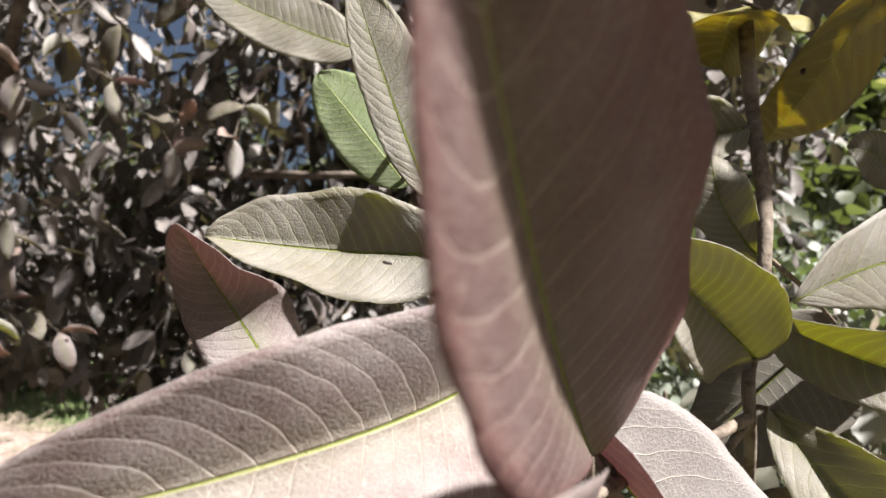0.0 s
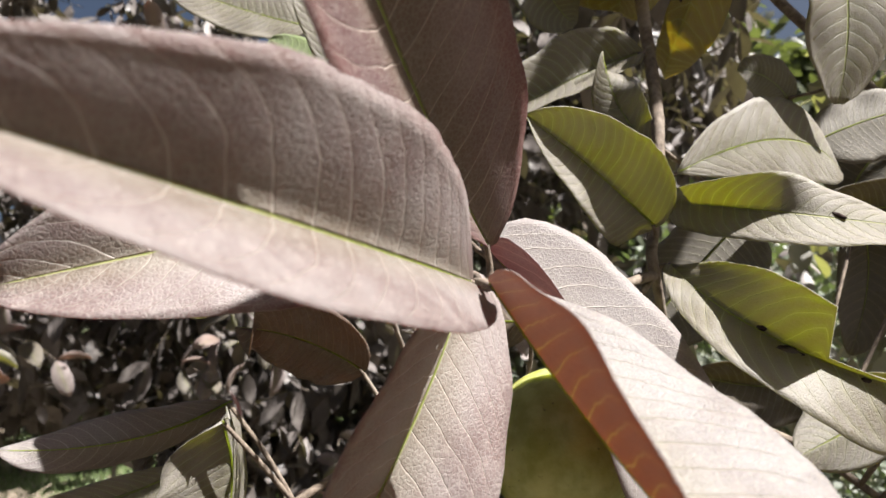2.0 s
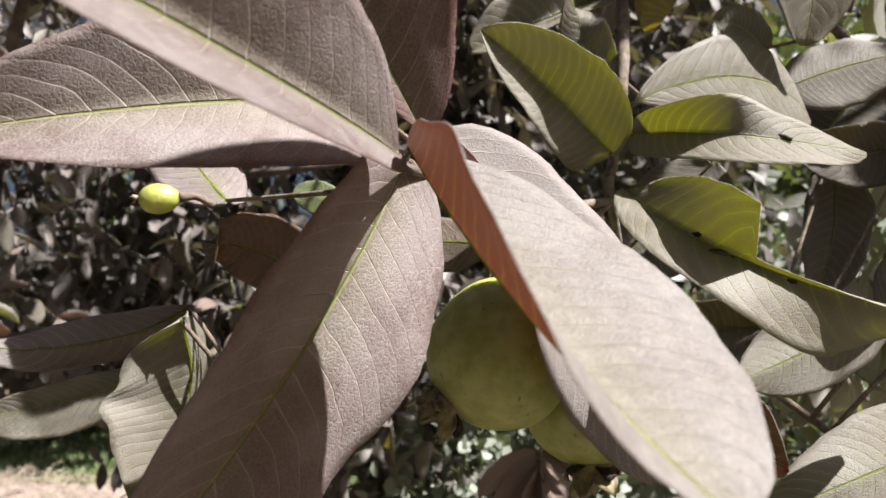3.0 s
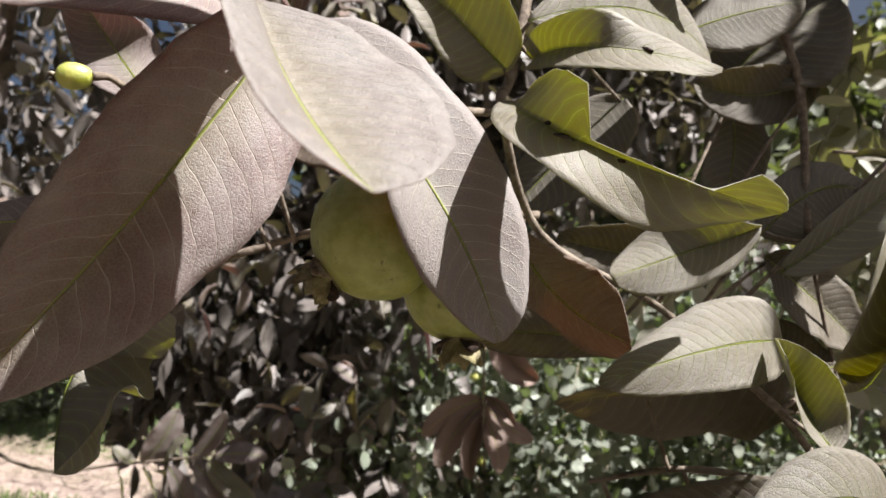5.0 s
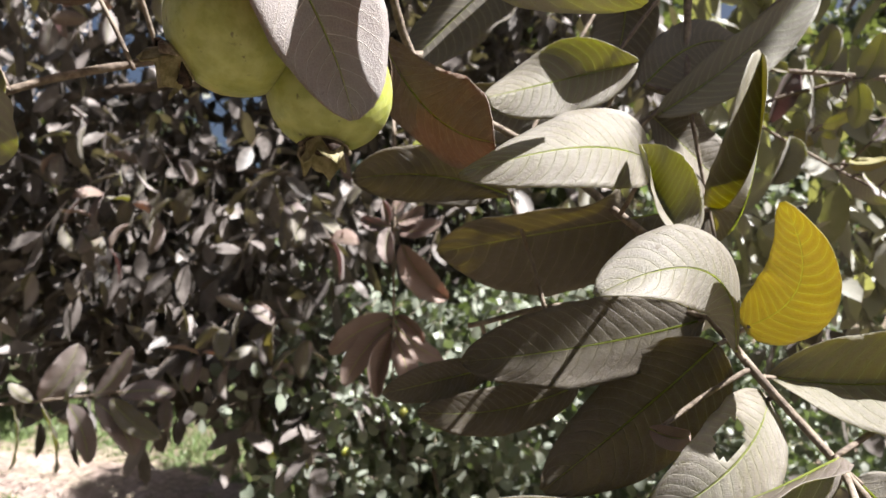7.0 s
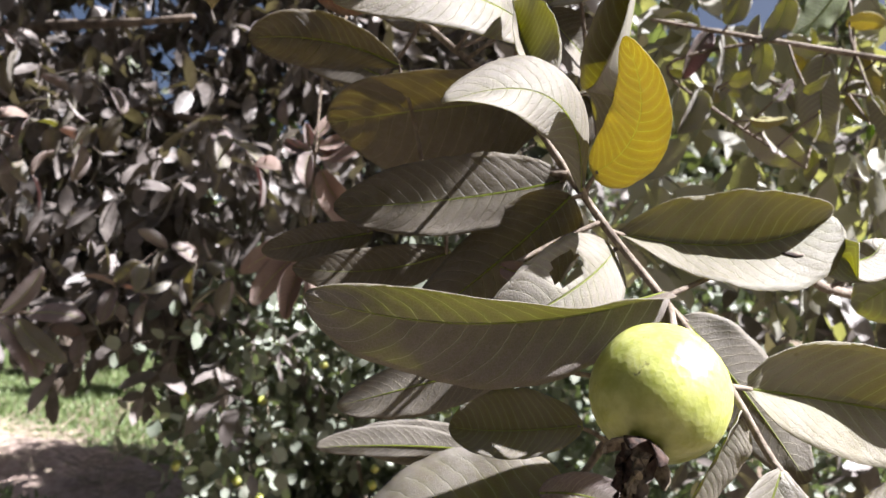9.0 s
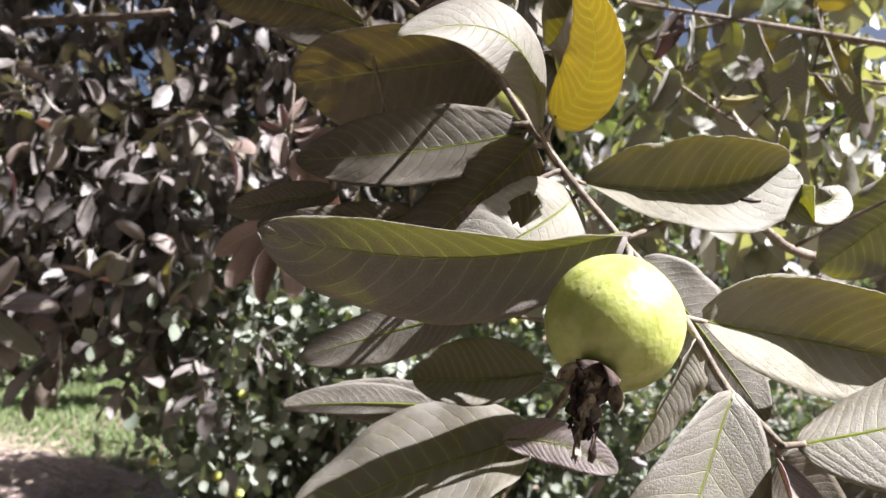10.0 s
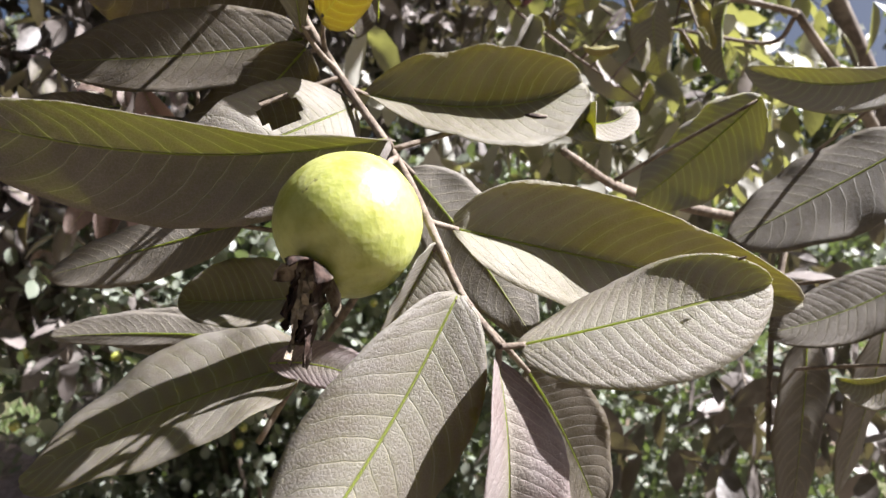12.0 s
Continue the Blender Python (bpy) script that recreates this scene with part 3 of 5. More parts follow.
def place_leaf(parent, me, at, way, normal):
    y = Vector(way).normalized()
    z = Vector(normal) - y * Vector(normal).dot(y)
    z.normalize()
    x = y.cross(z)
    ob = new("leaf", me)
    ob.parent = parent
    m = Matrix((x, y, z)).transposed().to_4x4()
    m.translation = Vector(at) - parent.location
    ob.matrix_basis = m
    return ob


# the guava tree behind: dusty brown-grey leaves
rng = np.random.default_rng(21)
behind = empty("guava_tree", (-2.1, 2.0, 0.0), "dusty brownish guava tree with drooping leaves", "tree")
limb(behind, [(-2.1, 2.0, -0.05), (-2.0, 1.97, 0.7), (-1.5, 1.83, 1.4), (-1.3, 1.7, 2.2)], (0.06, 0.05, 0.04, 0.02), "trunk")
for end in ((-0.15, 1.05, 1.75), (-1.35, 1.2, 1.8), (-0.5, 0.85, 2.15), (-0.1, 1.15, 1.6), (0.3, 1.45, 1.95)):
    limb(behind, [(-1.4, 1.8, 1.35), ((-1.4 + end[0]) / 2, (1.8 + end[1]) / 2, 0.2 + (1.4 + end[2]) / 2), end], (0.028, 0.016, 0.005))
centres = crown_points(rng, (
    (-1.9, -1.3, 0.90, 1.6, 1.42, 1.75, 150),
    (-1.9, -1.3, 0.90, 1.6, 1.75, 2.5, 150),
    (-1.3, -0.7, 1.00, 1.7, 1.42, 1.75, 150),
    (-1.3, -0.7, 1.00, 1.7, 1.75, 2.5, 150),
    (-0.7, -0.3, 1.10, 1.75, 1.42, 1.75, 120),
    (-0.7, -0.3, 1.10, 1.75, 1.75, 2.5, 110),
    (-0.3, 0.1, 1.22, 1.8, 1.42, 2.5, 300),
    (-0.22, -0.02, 0.98, 1.25, 1.18, 1.6, 60),
    (0.0, 0.7, 1.25, 1.8, 1.5, 2.5, 420),
    (-2.4, -0.6, 1.5, 2.4, 1.42, 1.8, 300),
    (-2.4, -0.6, 1.5, 2.4, 1.8, 2.7, 260),
    # above the view: foliage added to dapple this tree with shade
    (-0.7, 0.95, 0.6, 1.45, 2.6, 3.1, 90),
    (-0.55, -0.18, 1.1, 1.4, 1.28, 1.45, 110),
))
p, w, nn, ll, shoots = sprays(rng, centres, 0.15, 5, 0.060, 0.6)
v, f = foliage(p - np.array(behind.location), w, nn, ll, ll * 0.22)
part("crown", mesh_of("crown", v, f, [CROWN_GUAVA]), behind)["kind"] = "stuff"
shoots = [tuple(np.array(q) - np.array(behind.location) for q in s) for s in shoots]
part("twig", shoot_mesh(shoots, 0.0016, BARK), behind)["kind"] = "stuff"
# unseen extra crown, added only to darken the rear tree by its shadow
high = np.random.default_rng(33)
p, w, nn, ll, shoots = sprays(high, crown_points(high, ((-0.5, 0.95, 0.5, 0.95, 2.6, 3.0, 45),)), 0.15, 5, 0.070, 0.6)
v, f = foliage(p - np.array(behind.location), w, nn, ll, ll * 0.24)
part("crown", mesh_of("crown", v, f, [CROWN_GUAVA]), behind)["kind"] = "stuff"
part("twig", shoot_mesh([tuple(np.array(q) - np.array(behind.location) for q in s) for s in shoots], 0.0016, BARK), behind)["kind"] = "stuff"
shared = small_blades(("purple", "umber", "olive", "umber", "dry", "purple"), (0.046, 0.057, 0.05, 0.056, 0.046, 0.052))
near_centres = crown_points(rng, (
    (-0.62, 0.02, 0.72, 0.98, 1.47, 1.95, 26),
    (-0.15, 0.02, 0.80, 1.02, 1.22, 1.42, 5),
))
p, w, nn, ll, shoots = sprays(rng, near_centres, 0.13, 3, 0.06, 0.55)
for k in range(len(p)):
    place_leaf(behind, shared[k % 6], p[k], w[k], nn[k])
part("twig", shoot_mesh([tuple(np.array(q) - np.array(behind.location) for q in s) for s in shoots], 0.0014, BARK), behind)["kind"] = "stuff"


# shrub with small round leaves
def round_shrub(at, boxes, count_pairs, label, seed, leaf_size=0.025):
    rng = np.random.default_rng(seed)
    ob = empty("shrub", at, label, "shrub", "shrubs with small round leaves")
    for k in range(9):
        a = rng.uniform(0, 2 * np.pi)
        top = Vector(at) + Vector((0.35 * math.cos(a), 0.25 * math.sin(a), rng.uniform(0.8, 1.35)))
        limb(ob, [at, Vector(at).lerp(top, 0.5) + Vector((0, 0, 0.12)), top], (0.014, 0.009, 0.003), "stem")
    centres = crown_points(rng, boxes)
    p, w, nn, ll, shoots = sprays(rng, centres, 0.13, count_pairs, leaf_size, 0.25)
    v, f = foliage(p - np.array(at), w, nn, ll, ll * 0.40, fold=0.15)
    part("crown", mesh_of("crown", v, f, [CROWN_ROUND]), ob)["kind"] = "stuff"
    part("twig", shoot_mesh([tuple(np.array(q) - np.array(at) for q in s) for s in shoots], 0.0012, SEPAL), ob)["kind"] = "stuff"
    return ob


front_shrub = round_shrub((0.30, 1.45, 0.0), (
    (-0.10, 0.02, 0.98, 1.5, 0.10, 1.34, 900),
    (0.02, 0.32, 1.08, 1.6, 0.10, 1.40, 1300),
    (0.32, 0.62, 1.20, 1.7, 0.10, 1.55, 1000),
    (0.62, 0.95, 1.32, 1.8, 0.10, 1.62, 800),
), 5, "dense grey-green shrub with small round leaves", 31)
rng = np.random.default_rng(35)
berry_v, berry_f = tube([(0, 0, -0.0075), (0, 0, -0.004), (0, 0, 0.0), (0, 0, 0.004), (0, 0, 0.0075)], (0.002, 0.0062, 0.0078, 0.0062, 0.002), 10)
berry = mesh_of("fruit", berry_v, berry_f, [SKIN])
for k in range(26):
    x = rng.uniform(-0.12, 0.5)
    ob = new("fruit", berry)
    ob.parent = front_shrub
    ob.location = Vector((x, 0.965 + 0.4 * max(0.0, x + 0.1) + rng.uniform(-0.01, 0.03), rng.uniform(0.85, 1.36))) - front_shrub.location
round_shrub((1.55, 1.55, 0.0), (
    (0.9, 2.3, 1.05, 1.9, 0.1, 1.2, 2200),
), 5, "dark green shrub with small round leaves in shade", 32, 0.024)


round_shrub((0.6, 2.5, 0.0), (
    (-0.5, 2.6, 2.2, 2.9, 0.05, 1.75, 1900),
), 5, "tall shaded hedge shrub behind the others", 33, 0.045)


# trees farther off
def far_tree(at, height, spread, label, seed, mat=None, count=2600, size=0.13, low=0.35):
    rng = np.random.default_rng(seed)
    ob = empty("tree", at, label, "tree", "far garden trees")
    limb(ob, [at, Vector(at) + Vector((0.1, 0, height * 0.4)), Vector(at) + Vector((0, 0.1, height * 0.85))], (0.035 * height, 0.025 * height, 0.008 * height), "trunk")
    clumps = []
    for k in range(26):
        a, r = rng.uniform(0, 2 * np.pi), math.sqrt(rng.random())
        z = rng.uniform(low, 0.95)
        wide = spread * (1 - 0.55 * abs(z - 0.55) / 0.45)
        c = np.array(at) + np.array([math.cos(a) * r * wide, math.sin(a) * r * wide, z * height])
        clumps.append((c, rng.uniform(0.35, 0.75) * spread * 0.42))
        if k < 8:
            limb(ob, [Vector(at) + Vector((0, 0, height * 0.35)), Vector(at).lerp(Vector(c), 0.6) + Vector((0, 0, height * 0.1)), c], (0.06, 0.035, 0.01))
    p = []
    for c, r in clumps:
        d = rng.normal(size=(count // 26, 3))
        d /= np.linalg.norm(d, axis=1, keepdims=True)
        p.append(c + d * (r * rng.uniform(0.35, 1.0, (count // 26, 1))))
    p = np.concatenate(p)
    n = len(p)
    w = rng.normal(size=(n, 3)) + np.array([0, 0, -0.5])
    ll = size * rng.uniform(0.6, 1.3, n)
    v, f = foliage(p - np.array(at), w, rng.normal(size=(n, 3)) + np.array([0, 0, 1.0]), ll, ll * 0.26)
    part("crown", mesh_of("crown", v, f, [mat or CROWN_FAR]), ob)["kind"] = "stuff"
    return ob


for x, y, h, s, seed, n, size in (
    (2.2, 6.5, 4.3, 1.7, 51, 7800, 0.10), (4.6, 6.0, 4.6, 1.9, 52, 7800, 0.11), (0.4, 7.5, 3.6, 1.6, 53, 6500, 0.11),
    (-2.2, 17.0, 3.4, 2.4, 54, 3900, 0.2), (-7.5, 15.5, 4.2, 3.0, 55, 4500, 0.2), (-12.5, 15.0, 4.6, 3.2, 56, 3600, 0.22),
    (7.5, 6.5, 5.0, 2.2, 57, 4600, 0.14), (3.0, 12.0, 5.5, 3.0, 58, 4200, 0.2), (-5.0, 19.0, 3.8, 2.8, 59, 3600, 0.22), (-0.2, 13.0, 4.2, 2.4, 60, 3600, 0.2),
):
    far_tree((x, y, 0.0), h, s, "leafy dark green garden tree far behind", seed, None, n, size, 0.18)
# trees never in view, added to block low sky light from the leaves
for x, y, h, s, seed in ((-5.5, -2.0, 3.6, 1.9, 81), (-3.2, -4.2, 3.8, 2.0, 82), (-0.4, -5.2, 3.9, 2.1, 83), (2.6, -6.0, 3.7, 2.1, 84), (6.0, -5.0, 3.6, 2.1, 85), (-6.5, 2.0, 3.4, 1.8, 86)):
    far_tree((x, y, 0.0), h, s, "leafy dark green garden tree added out of view to block sky", seed, None, 7800, 0.24, 0.05)
for x, y, h, s, seed in ((0.6, 3.8, 3.3, 1.3, 91), (-3.4, 7.8, 3.8, 1.6, 92), (1.3, 3.9, 3.5, 1.3, 93)):
    far_tree((x, y, 0.0), h, s, "leafy dark green garden tree in shade", seed, None, 7800, 0.11, 0.42)
for x, y, seed in ((-6.4, 9.2, 61), (-4.4, 10.2, 62), (-8.4, 8.6, 63)):
    far_tree((x, y, 0.0), 1.45, 1.4, "fresh light green bush beyond the lawn", seed, CROWN_FRESH, 5200, 0.1, 0.08)

# guava crown overhead and to the side, out of which the near branches grow; some unseen boxes are added for shade
over = empty("guava_tree", (1.7, 1.3, 0.0), "leafy guava tree that bears the branches and fruit", "tree")
limb(over, [(1.7, 1.3, -0.05), (1.68, 1.28, 0.8), (1.6, 1.2, 1.4), (1.5, 1.1, 2.2)], (0.055, 0.048, 0.036, 0.015), "trunk")
limb(over, [(1.58, 1.18, 1.5), (1.0, 0.9, 1.95), (0.5, 0.6, 2.0), (0.19, 0.40, 1.85)], (0.022, 0.014, 0.009, 0.005))
limb(over, [(1.6, 1.2, 1.35), (1.1, 0.75, 1.36), (0.72, 0.40, 1.335)], (0.016, 0.009, 0.004))
limb(over, [(1.6, 1.2, 1.4), (1.1, 0.8, 1.5), (0.72, 0.51, 1.53)], (0.016, 0.009, 0.004))
rng = np.random.default_rng(71)
# the last box on this line is an unseen canopy added to block sky light
centres = crown_points(rng, ((0.28, 1.1, 0.42, 0.85, 1.78, 2.3, 40), (0.75, 1.5, 0.75, 1.25, 1.0, 1.6, 70), (-0.1, 0.45, 0.38, 0.7, 1.98, 2.4, 18), (-1.7, 0.3, -0.5, 0.7, 2.5, 3.2, 260),
    # three out-of-view clusters, added on the sun's path to shade the rear leaves
    (0.55, 0.68, 0.18, 0.22, 1.88, 1.98, 3), (1.05, 1.25, 0.00, 0.16, 1.84, 2.0, 12), (0.50, 0.74, 0.21, 0.34, 1.92, 2.06, 24)))
p, w, nn, ll, shoots = sprays(rng, centres, 0.14, 4, 0.075, 0.5)
v, f = foliage(p - np.array(over.location), w, nn, ll, ll * 0.22)
part("crown", mesh_of("crown", v, f, [CROWN_GUAVA]), over)["kind"] = "stuff"
part("twig", shoot_mesh([tuple(np.array(q) - np.array(over.location) for q in s) for s in shoots], 0.0016, BARK), over)["kind"] = "stuff"


# right-hand sprays of the same crown, in the colour painted as lit
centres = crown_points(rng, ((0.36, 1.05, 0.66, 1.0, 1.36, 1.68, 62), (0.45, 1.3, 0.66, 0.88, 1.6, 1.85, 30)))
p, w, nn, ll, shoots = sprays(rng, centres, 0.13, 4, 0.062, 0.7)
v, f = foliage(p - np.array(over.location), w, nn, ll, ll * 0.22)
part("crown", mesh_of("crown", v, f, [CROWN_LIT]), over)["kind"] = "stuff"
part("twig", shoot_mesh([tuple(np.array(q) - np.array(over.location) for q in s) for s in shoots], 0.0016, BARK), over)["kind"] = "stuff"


# ---------------------------------------------------------------- the near branches
STEMS = {}


def branch(label, stems):
    """A branch: its stems, thick end first, to which leaves are joined by their stalks."""
    ob = empty("guava_branch", stems[0][0][0], label, "branch", "guava branches")
    for points, radii in stems:
        twig(ob, points, radii)
    STEMS[ob.name] = [Vector(p) for points, _ in stems for p in dense(points)]
    return ob


def dense(points):
    pts = [Vector(p) for p in points]
    return [a.lerp(b, k / 8) for a, b in zip(pts, pts[1:]) for k in range(9)]


def on_branch(ob, base, *rest, **more):
    root = min(STEMS[ob.name], key=lambda q: (q - Vector(base)).length)
    return leaf(ob, base, *rest, stalk=tuple(root), **more)


near_branch = branch("near guava shoot with a rosette of large purplish leaves", [
    ([(0.132, 0.266, 1.546), (0.105, 0.24, 1.543), (0.075, 0.20, 1.546), (0.053, 0.165, 1.549)], (0.0022, 0.002, 0.0018, 0.0016)),
])
side_branch = branch("upright guava twig with folded olive leaves", [
    ([(0.19, 0.40, 1.85), (0.168, 0.348, 1.705), (0.150, 0.29, 1.62), (0.137, 0.277, 1.567), (0.132, 0.266, 1.546), (0.15, 0.30, 1.49), (0.21, 0.31, 1.45), (0.255, 0.275, 1.40)], (0.004, 0.0035, 0.003, 0.0026, 0.0024, 0.002, 0.002, 0.002)),
    ([(0.132, 0.266, 1.546), (0.118, 0.255, 1.535), (0.105, 0.245, 1.525)], (0.0018, 0.0016, 0.0014)),
])
low_branch = branch("guava twig with pale leaves bearing a ripe fruit", [
    ([(0.255, 0.275, 1.40), (0.272, 0.255, 1.365), (0.2895, 0.2407, 1.335), (0.3072, 0.222, 1.3057), (0.3149, 0.1887, 1.2784), (0.3238, 0.1756, 1.2551), (0.3327, 0.159, 1.2395)], (0.0019, 0.0018, 0.0018, 0.0016, 0.0015, 0.0014, 0.0012)),
    ([(0.3072, 0.222, 1.3057), (0.30, 0.25, 1.26), (0.276, 0.2523, 1.2212), (0.259, 0.252, 1.19)], (0.002, 0.0018, 0.0016, 0.0013)),
    ([(0.272, 0.255, 1.365), (0.22, 0.29, 1.37), (0.17, 0.31, 1.36)], (0.002, 0.0017, 0.0013)),
])
right_branch = branch("brown guava twig with broad dark leaves", [
    ([(0.72, 0.40, 1.335), (0.60, 0.37, 1.31), (0.477, 0.352, 1.32), (0.397, 0.276, 1.326)], (0.004, 0.0035, 0.003, 0.002)),
    ([(0.60, 0.37, 1.31), (0.58, 0.36, 1.24), (0.57, 0.35, 1.16)], (0.0025, 0.002, 0.0015)),
])
upper_branch = branch("upper guava twig with yellowing and reddish leaves", [
    ([(0.19, 0.40, 1.85), (0.25, 0.38, 1.72), (0.30, 0.34, 1.60), (0.29, 0.31, 1.48)], (0.004, 0.003, 0.0025, 0.002)),
    ([(0.19, 0.40, 1.85), (0.06, 0.34, 1.74), (0.0, 0.30, 1.66)], (0.003, 0.0025, 0.0015)),
])
left_branch = branch("shaded guava twig with brown-purple leaves", [
    ([(0.15, 0.30, 1.50), (0.06, 0.29, 1.50), (-0.03, 0.25, 1.47), (-0.10, 0.23, 1.42)], (0.0022, 0.002, 0.0018, 0.0014)),
])
spray_branch = branch("long guava shoot with paired grey drooping leaves", [
    ([(-0.75, 0.95, 1.30), (-0.5, 0.8121, 1.2531), (-0.37, 0.803, 1.257), (-0.2367, 0.798, 1.2681)], (0.003, 0.0024, 0.002, 0.0013)),
])
dry_branch = branch("hanging shoot with curled dry pinkish brown leaves", [
    ([(0.10, 0.75, 1.66), (0.115, 0.62, 1.55), (0.1158, 0.599, 1.4818), (0.112, 0.615, 1.38), (0.1079, 0.6329, 1.284)], (0.002, 0.0017, 0.0014, 0.0012, 0.0009)),
])
bough = branch("arching guava bough with sunlit yellow-green leaves", [
    ([(0.72, 0.51, 1.53), (0.6888, 0.5123, 1.5351), (0.5249, 0.5257, 1.5558), (0.4192, 0.5343, 1.57)], (0.0034, 0.003, 0.0024, 0.0016)),
    ([(0.5249, 0.5257, 1.5558), (0.4452, 0.5552, 1.5354), (0.5, 0.553, 1.49), (0.5805, 0.5509, 1.4445)], (0.0018, 0.0016, 0.0014, 0.001)),
    ([(0.72, 0.51, 1.53), (0.7228, 0.5511, 1.5172), (0.64, 0.56, 1.522), (0.5601, 0.5653, 1.5287)], (0.0024, 0.0022, 0.0018, 0.0014)),
])

on_branch(near_branch, (0.0594, 0.1723, 1.5587), (0.0445, 0.1111, 1.5948), (0.0330, 0.0544, 1.6364), (-0.0078, -0.0240, -0.0146), (0.0169, 0.0267, -0.0061), "wine", wave=0.05, curl=0.01, slim=(0, 0.9), twist=-0.179, lean=0.006)
on_branch(near_branch, (0.0537, 0.1463, 1.5485), (0.0317, 0.0920, 1.5575), (-0.0063, 0.0342, 1.5730), (0.0159, -0.0017, -0.0177), (-0.0025, -0.0197, 0.0164), "mauve", wave=0.04, curl=0.03, twist=0.030, lean=0.101)
on_branch(near_branch, (0.0531, 0.1704, 1.5542), (0.0212, 0.1446, 1.4951), (-0.0290, 0.1304, 1.4356), (0.0155, 0.0097, -0.0245), (-0.0025, -0.0264, 0.0150), "mauve", curl=0.02, twist=0.066, lean=-0.168)
on_branch(near_branch, (0.0564, 0.1933, 1.5637), (0.1032, 0.1993, 1.4983), (0.1251, 0.2047, 1.4405), (-0.0149, -0.0057, 0.0215), (0.0313, 0.0080, -0.0092), "purple", wave=0.05, twist=0.009, lean=-0.366)
on_branch(near_branch, (0.0572, 0.1341, 1.5486), (0.0799, 0.0945, 1.5066), (0.1043, 0.0581, 1.4765), (0.0295, 0.0044, -0.0059), (0.0098, -0.0275, -0.0129), "copper", wave=0.05, twist=-0.019, lean=0.203)
on_branch(near_branch, (0.0408, 0.2103, 1.5783), (0.0108, 0.1533, 1.5704), (-0.0596, 0.1210, 1.5596), (0.0083, -0.0101, -0.0227), (0.0111, -0.0012, 0.0242), "mauve", twist=-0.018, lean=-0.111)
on_branch(near_branch, (0.0305, 0.2221, 1.6080), (-0.0113, 0.2273, 1.6101), (-0.0510, 0.2142, 1.6156), (0.0164, -0.0081, -0.0104), (-0.0024, -0.0023, 0.0188), "olive", twist=0.009, lean=-0.005)
on_branch(near_branch, (-0.0316, 0.2428, 1.5572), (-0.0586, 0.2596, 1.5884), (-0.0719, 0.2399, 1.6220), (-0.0184, -0.0022, -0.0015), (0.0172, 0.0015, -0.0094), "purple", twist=-0.058, lean=-0.165)
on_branch(side_branch, (0.1359, 0.2667, 1.5663), (0.1082, 0.2432, 1.5898), (0.0800, 0.2169, 1.6100), (0.0125, 0.0111, -0.0123), (0.0114, -0.0127, 0.0146), "olive", twist=0.020, lean=-0.187)
on_branch(side_branch, (0.1501, 0.2909, 1.5799), (0.1712, 0.2370, 1.5655), (0.2263, 0.2358, 1.5517), (-0.0093, 0.0048, 0.0100), (-0.0094, -0.0074, -0.0120), "olive", twist=0.019, lean=0.026)
on_branch(side_branch, (0.1516, 0.2935, 1.6012), (0.1348, 0.2948, 1.6268), (0.1275, 0.2851, 1.6547), (-0.0019, 0.0026, -0.0119), (-0.0020, -0.0035, 0.0116), "olive", twist=0.003, lean=0.196)
on_branch(side_branch, (0.1563, 0.3196, 1.6633), (0.1190, 0.3182, 1.6537), (0.0749, 0.3069, 1.6345), (0.0076, -0.0203, -0.0124), (-0.0057, -0.0068, 0.0190), "olive")
on_branch(side_branch, (0.1454, 0.2598, 1.5882), (0.2067, 0.2909, 1.6028), (0.2546, 0.3338, 1.5896), (-0.0063, -0.0013, 0.0210), (0.0050, 0.0010, -0.0211), "olive", wave=0.06, curl=0.02, twist=-0.049, lean=0.288)
on_branch(side_branch, (0.1380, 0.2633, 1.5505), (0.1581, 0.1940, 1.5143), (0.2381, 0.2156, 1.4864), (0.0123, -0.0199, 0.0061), (-0.0219, -0.0031, -0.0010), "olive", bite=(0.5, 0.86, 0), twist=-0.054, lean=0.322)
on_branch(side_branch, (0.1294, 0.2382, 1.4928), (0.1521, 0.2525, 1.4578), (0.1791, 0.2274, 1.4366), (0.0105, -0.0062, 0.0189), (0.0075, 0.0036, -0.0163), "red", twist=0.113, lean=0.596)
on_branch(side_branch, (0.2549, 0.2811, 1.4873), (0.2147, 0.2697, 1.4753), (0.1782, 0.2606, 1.4649), (0.0061, 0.0007, -0.0166), (0.0173, 0.0047, 0.0053), "olive", wave=0.06, curl=0.02, twist=0.003, lean=0.123)
on_branch(side_branch, (0.2508, 0.2573, 1.4329), (0.2137, 0.2287, 1.4341), (0.1635, 0.2185, 1.4220), (0.0027, -0.0024, -0.0177), (0.0115, 0.0134, 0.0113), "olive", wave=0.06, curl=0.02, twist=-0.013, lean=-0.256)
on_branch(side_branch, (0.2494, 0.2139, 1.3948), (0.2439, 0.2300, 1.4129), (0.2400, 0.2379, 1.4365), (-0.0012, -0.0145, -0.0089), (0.0065, -0.0126, -0.0105), "olive", twist=-0.022, lean=0.103)
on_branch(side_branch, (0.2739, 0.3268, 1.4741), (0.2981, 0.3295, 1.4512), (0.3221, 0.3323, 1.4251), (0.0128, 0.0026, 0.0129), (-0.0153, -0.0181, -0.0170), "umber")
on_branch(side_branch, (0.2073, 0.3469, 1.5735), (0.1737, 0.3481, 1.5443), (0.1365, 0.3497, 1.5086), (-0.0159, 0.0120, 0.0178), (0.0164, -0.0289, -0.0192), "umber")
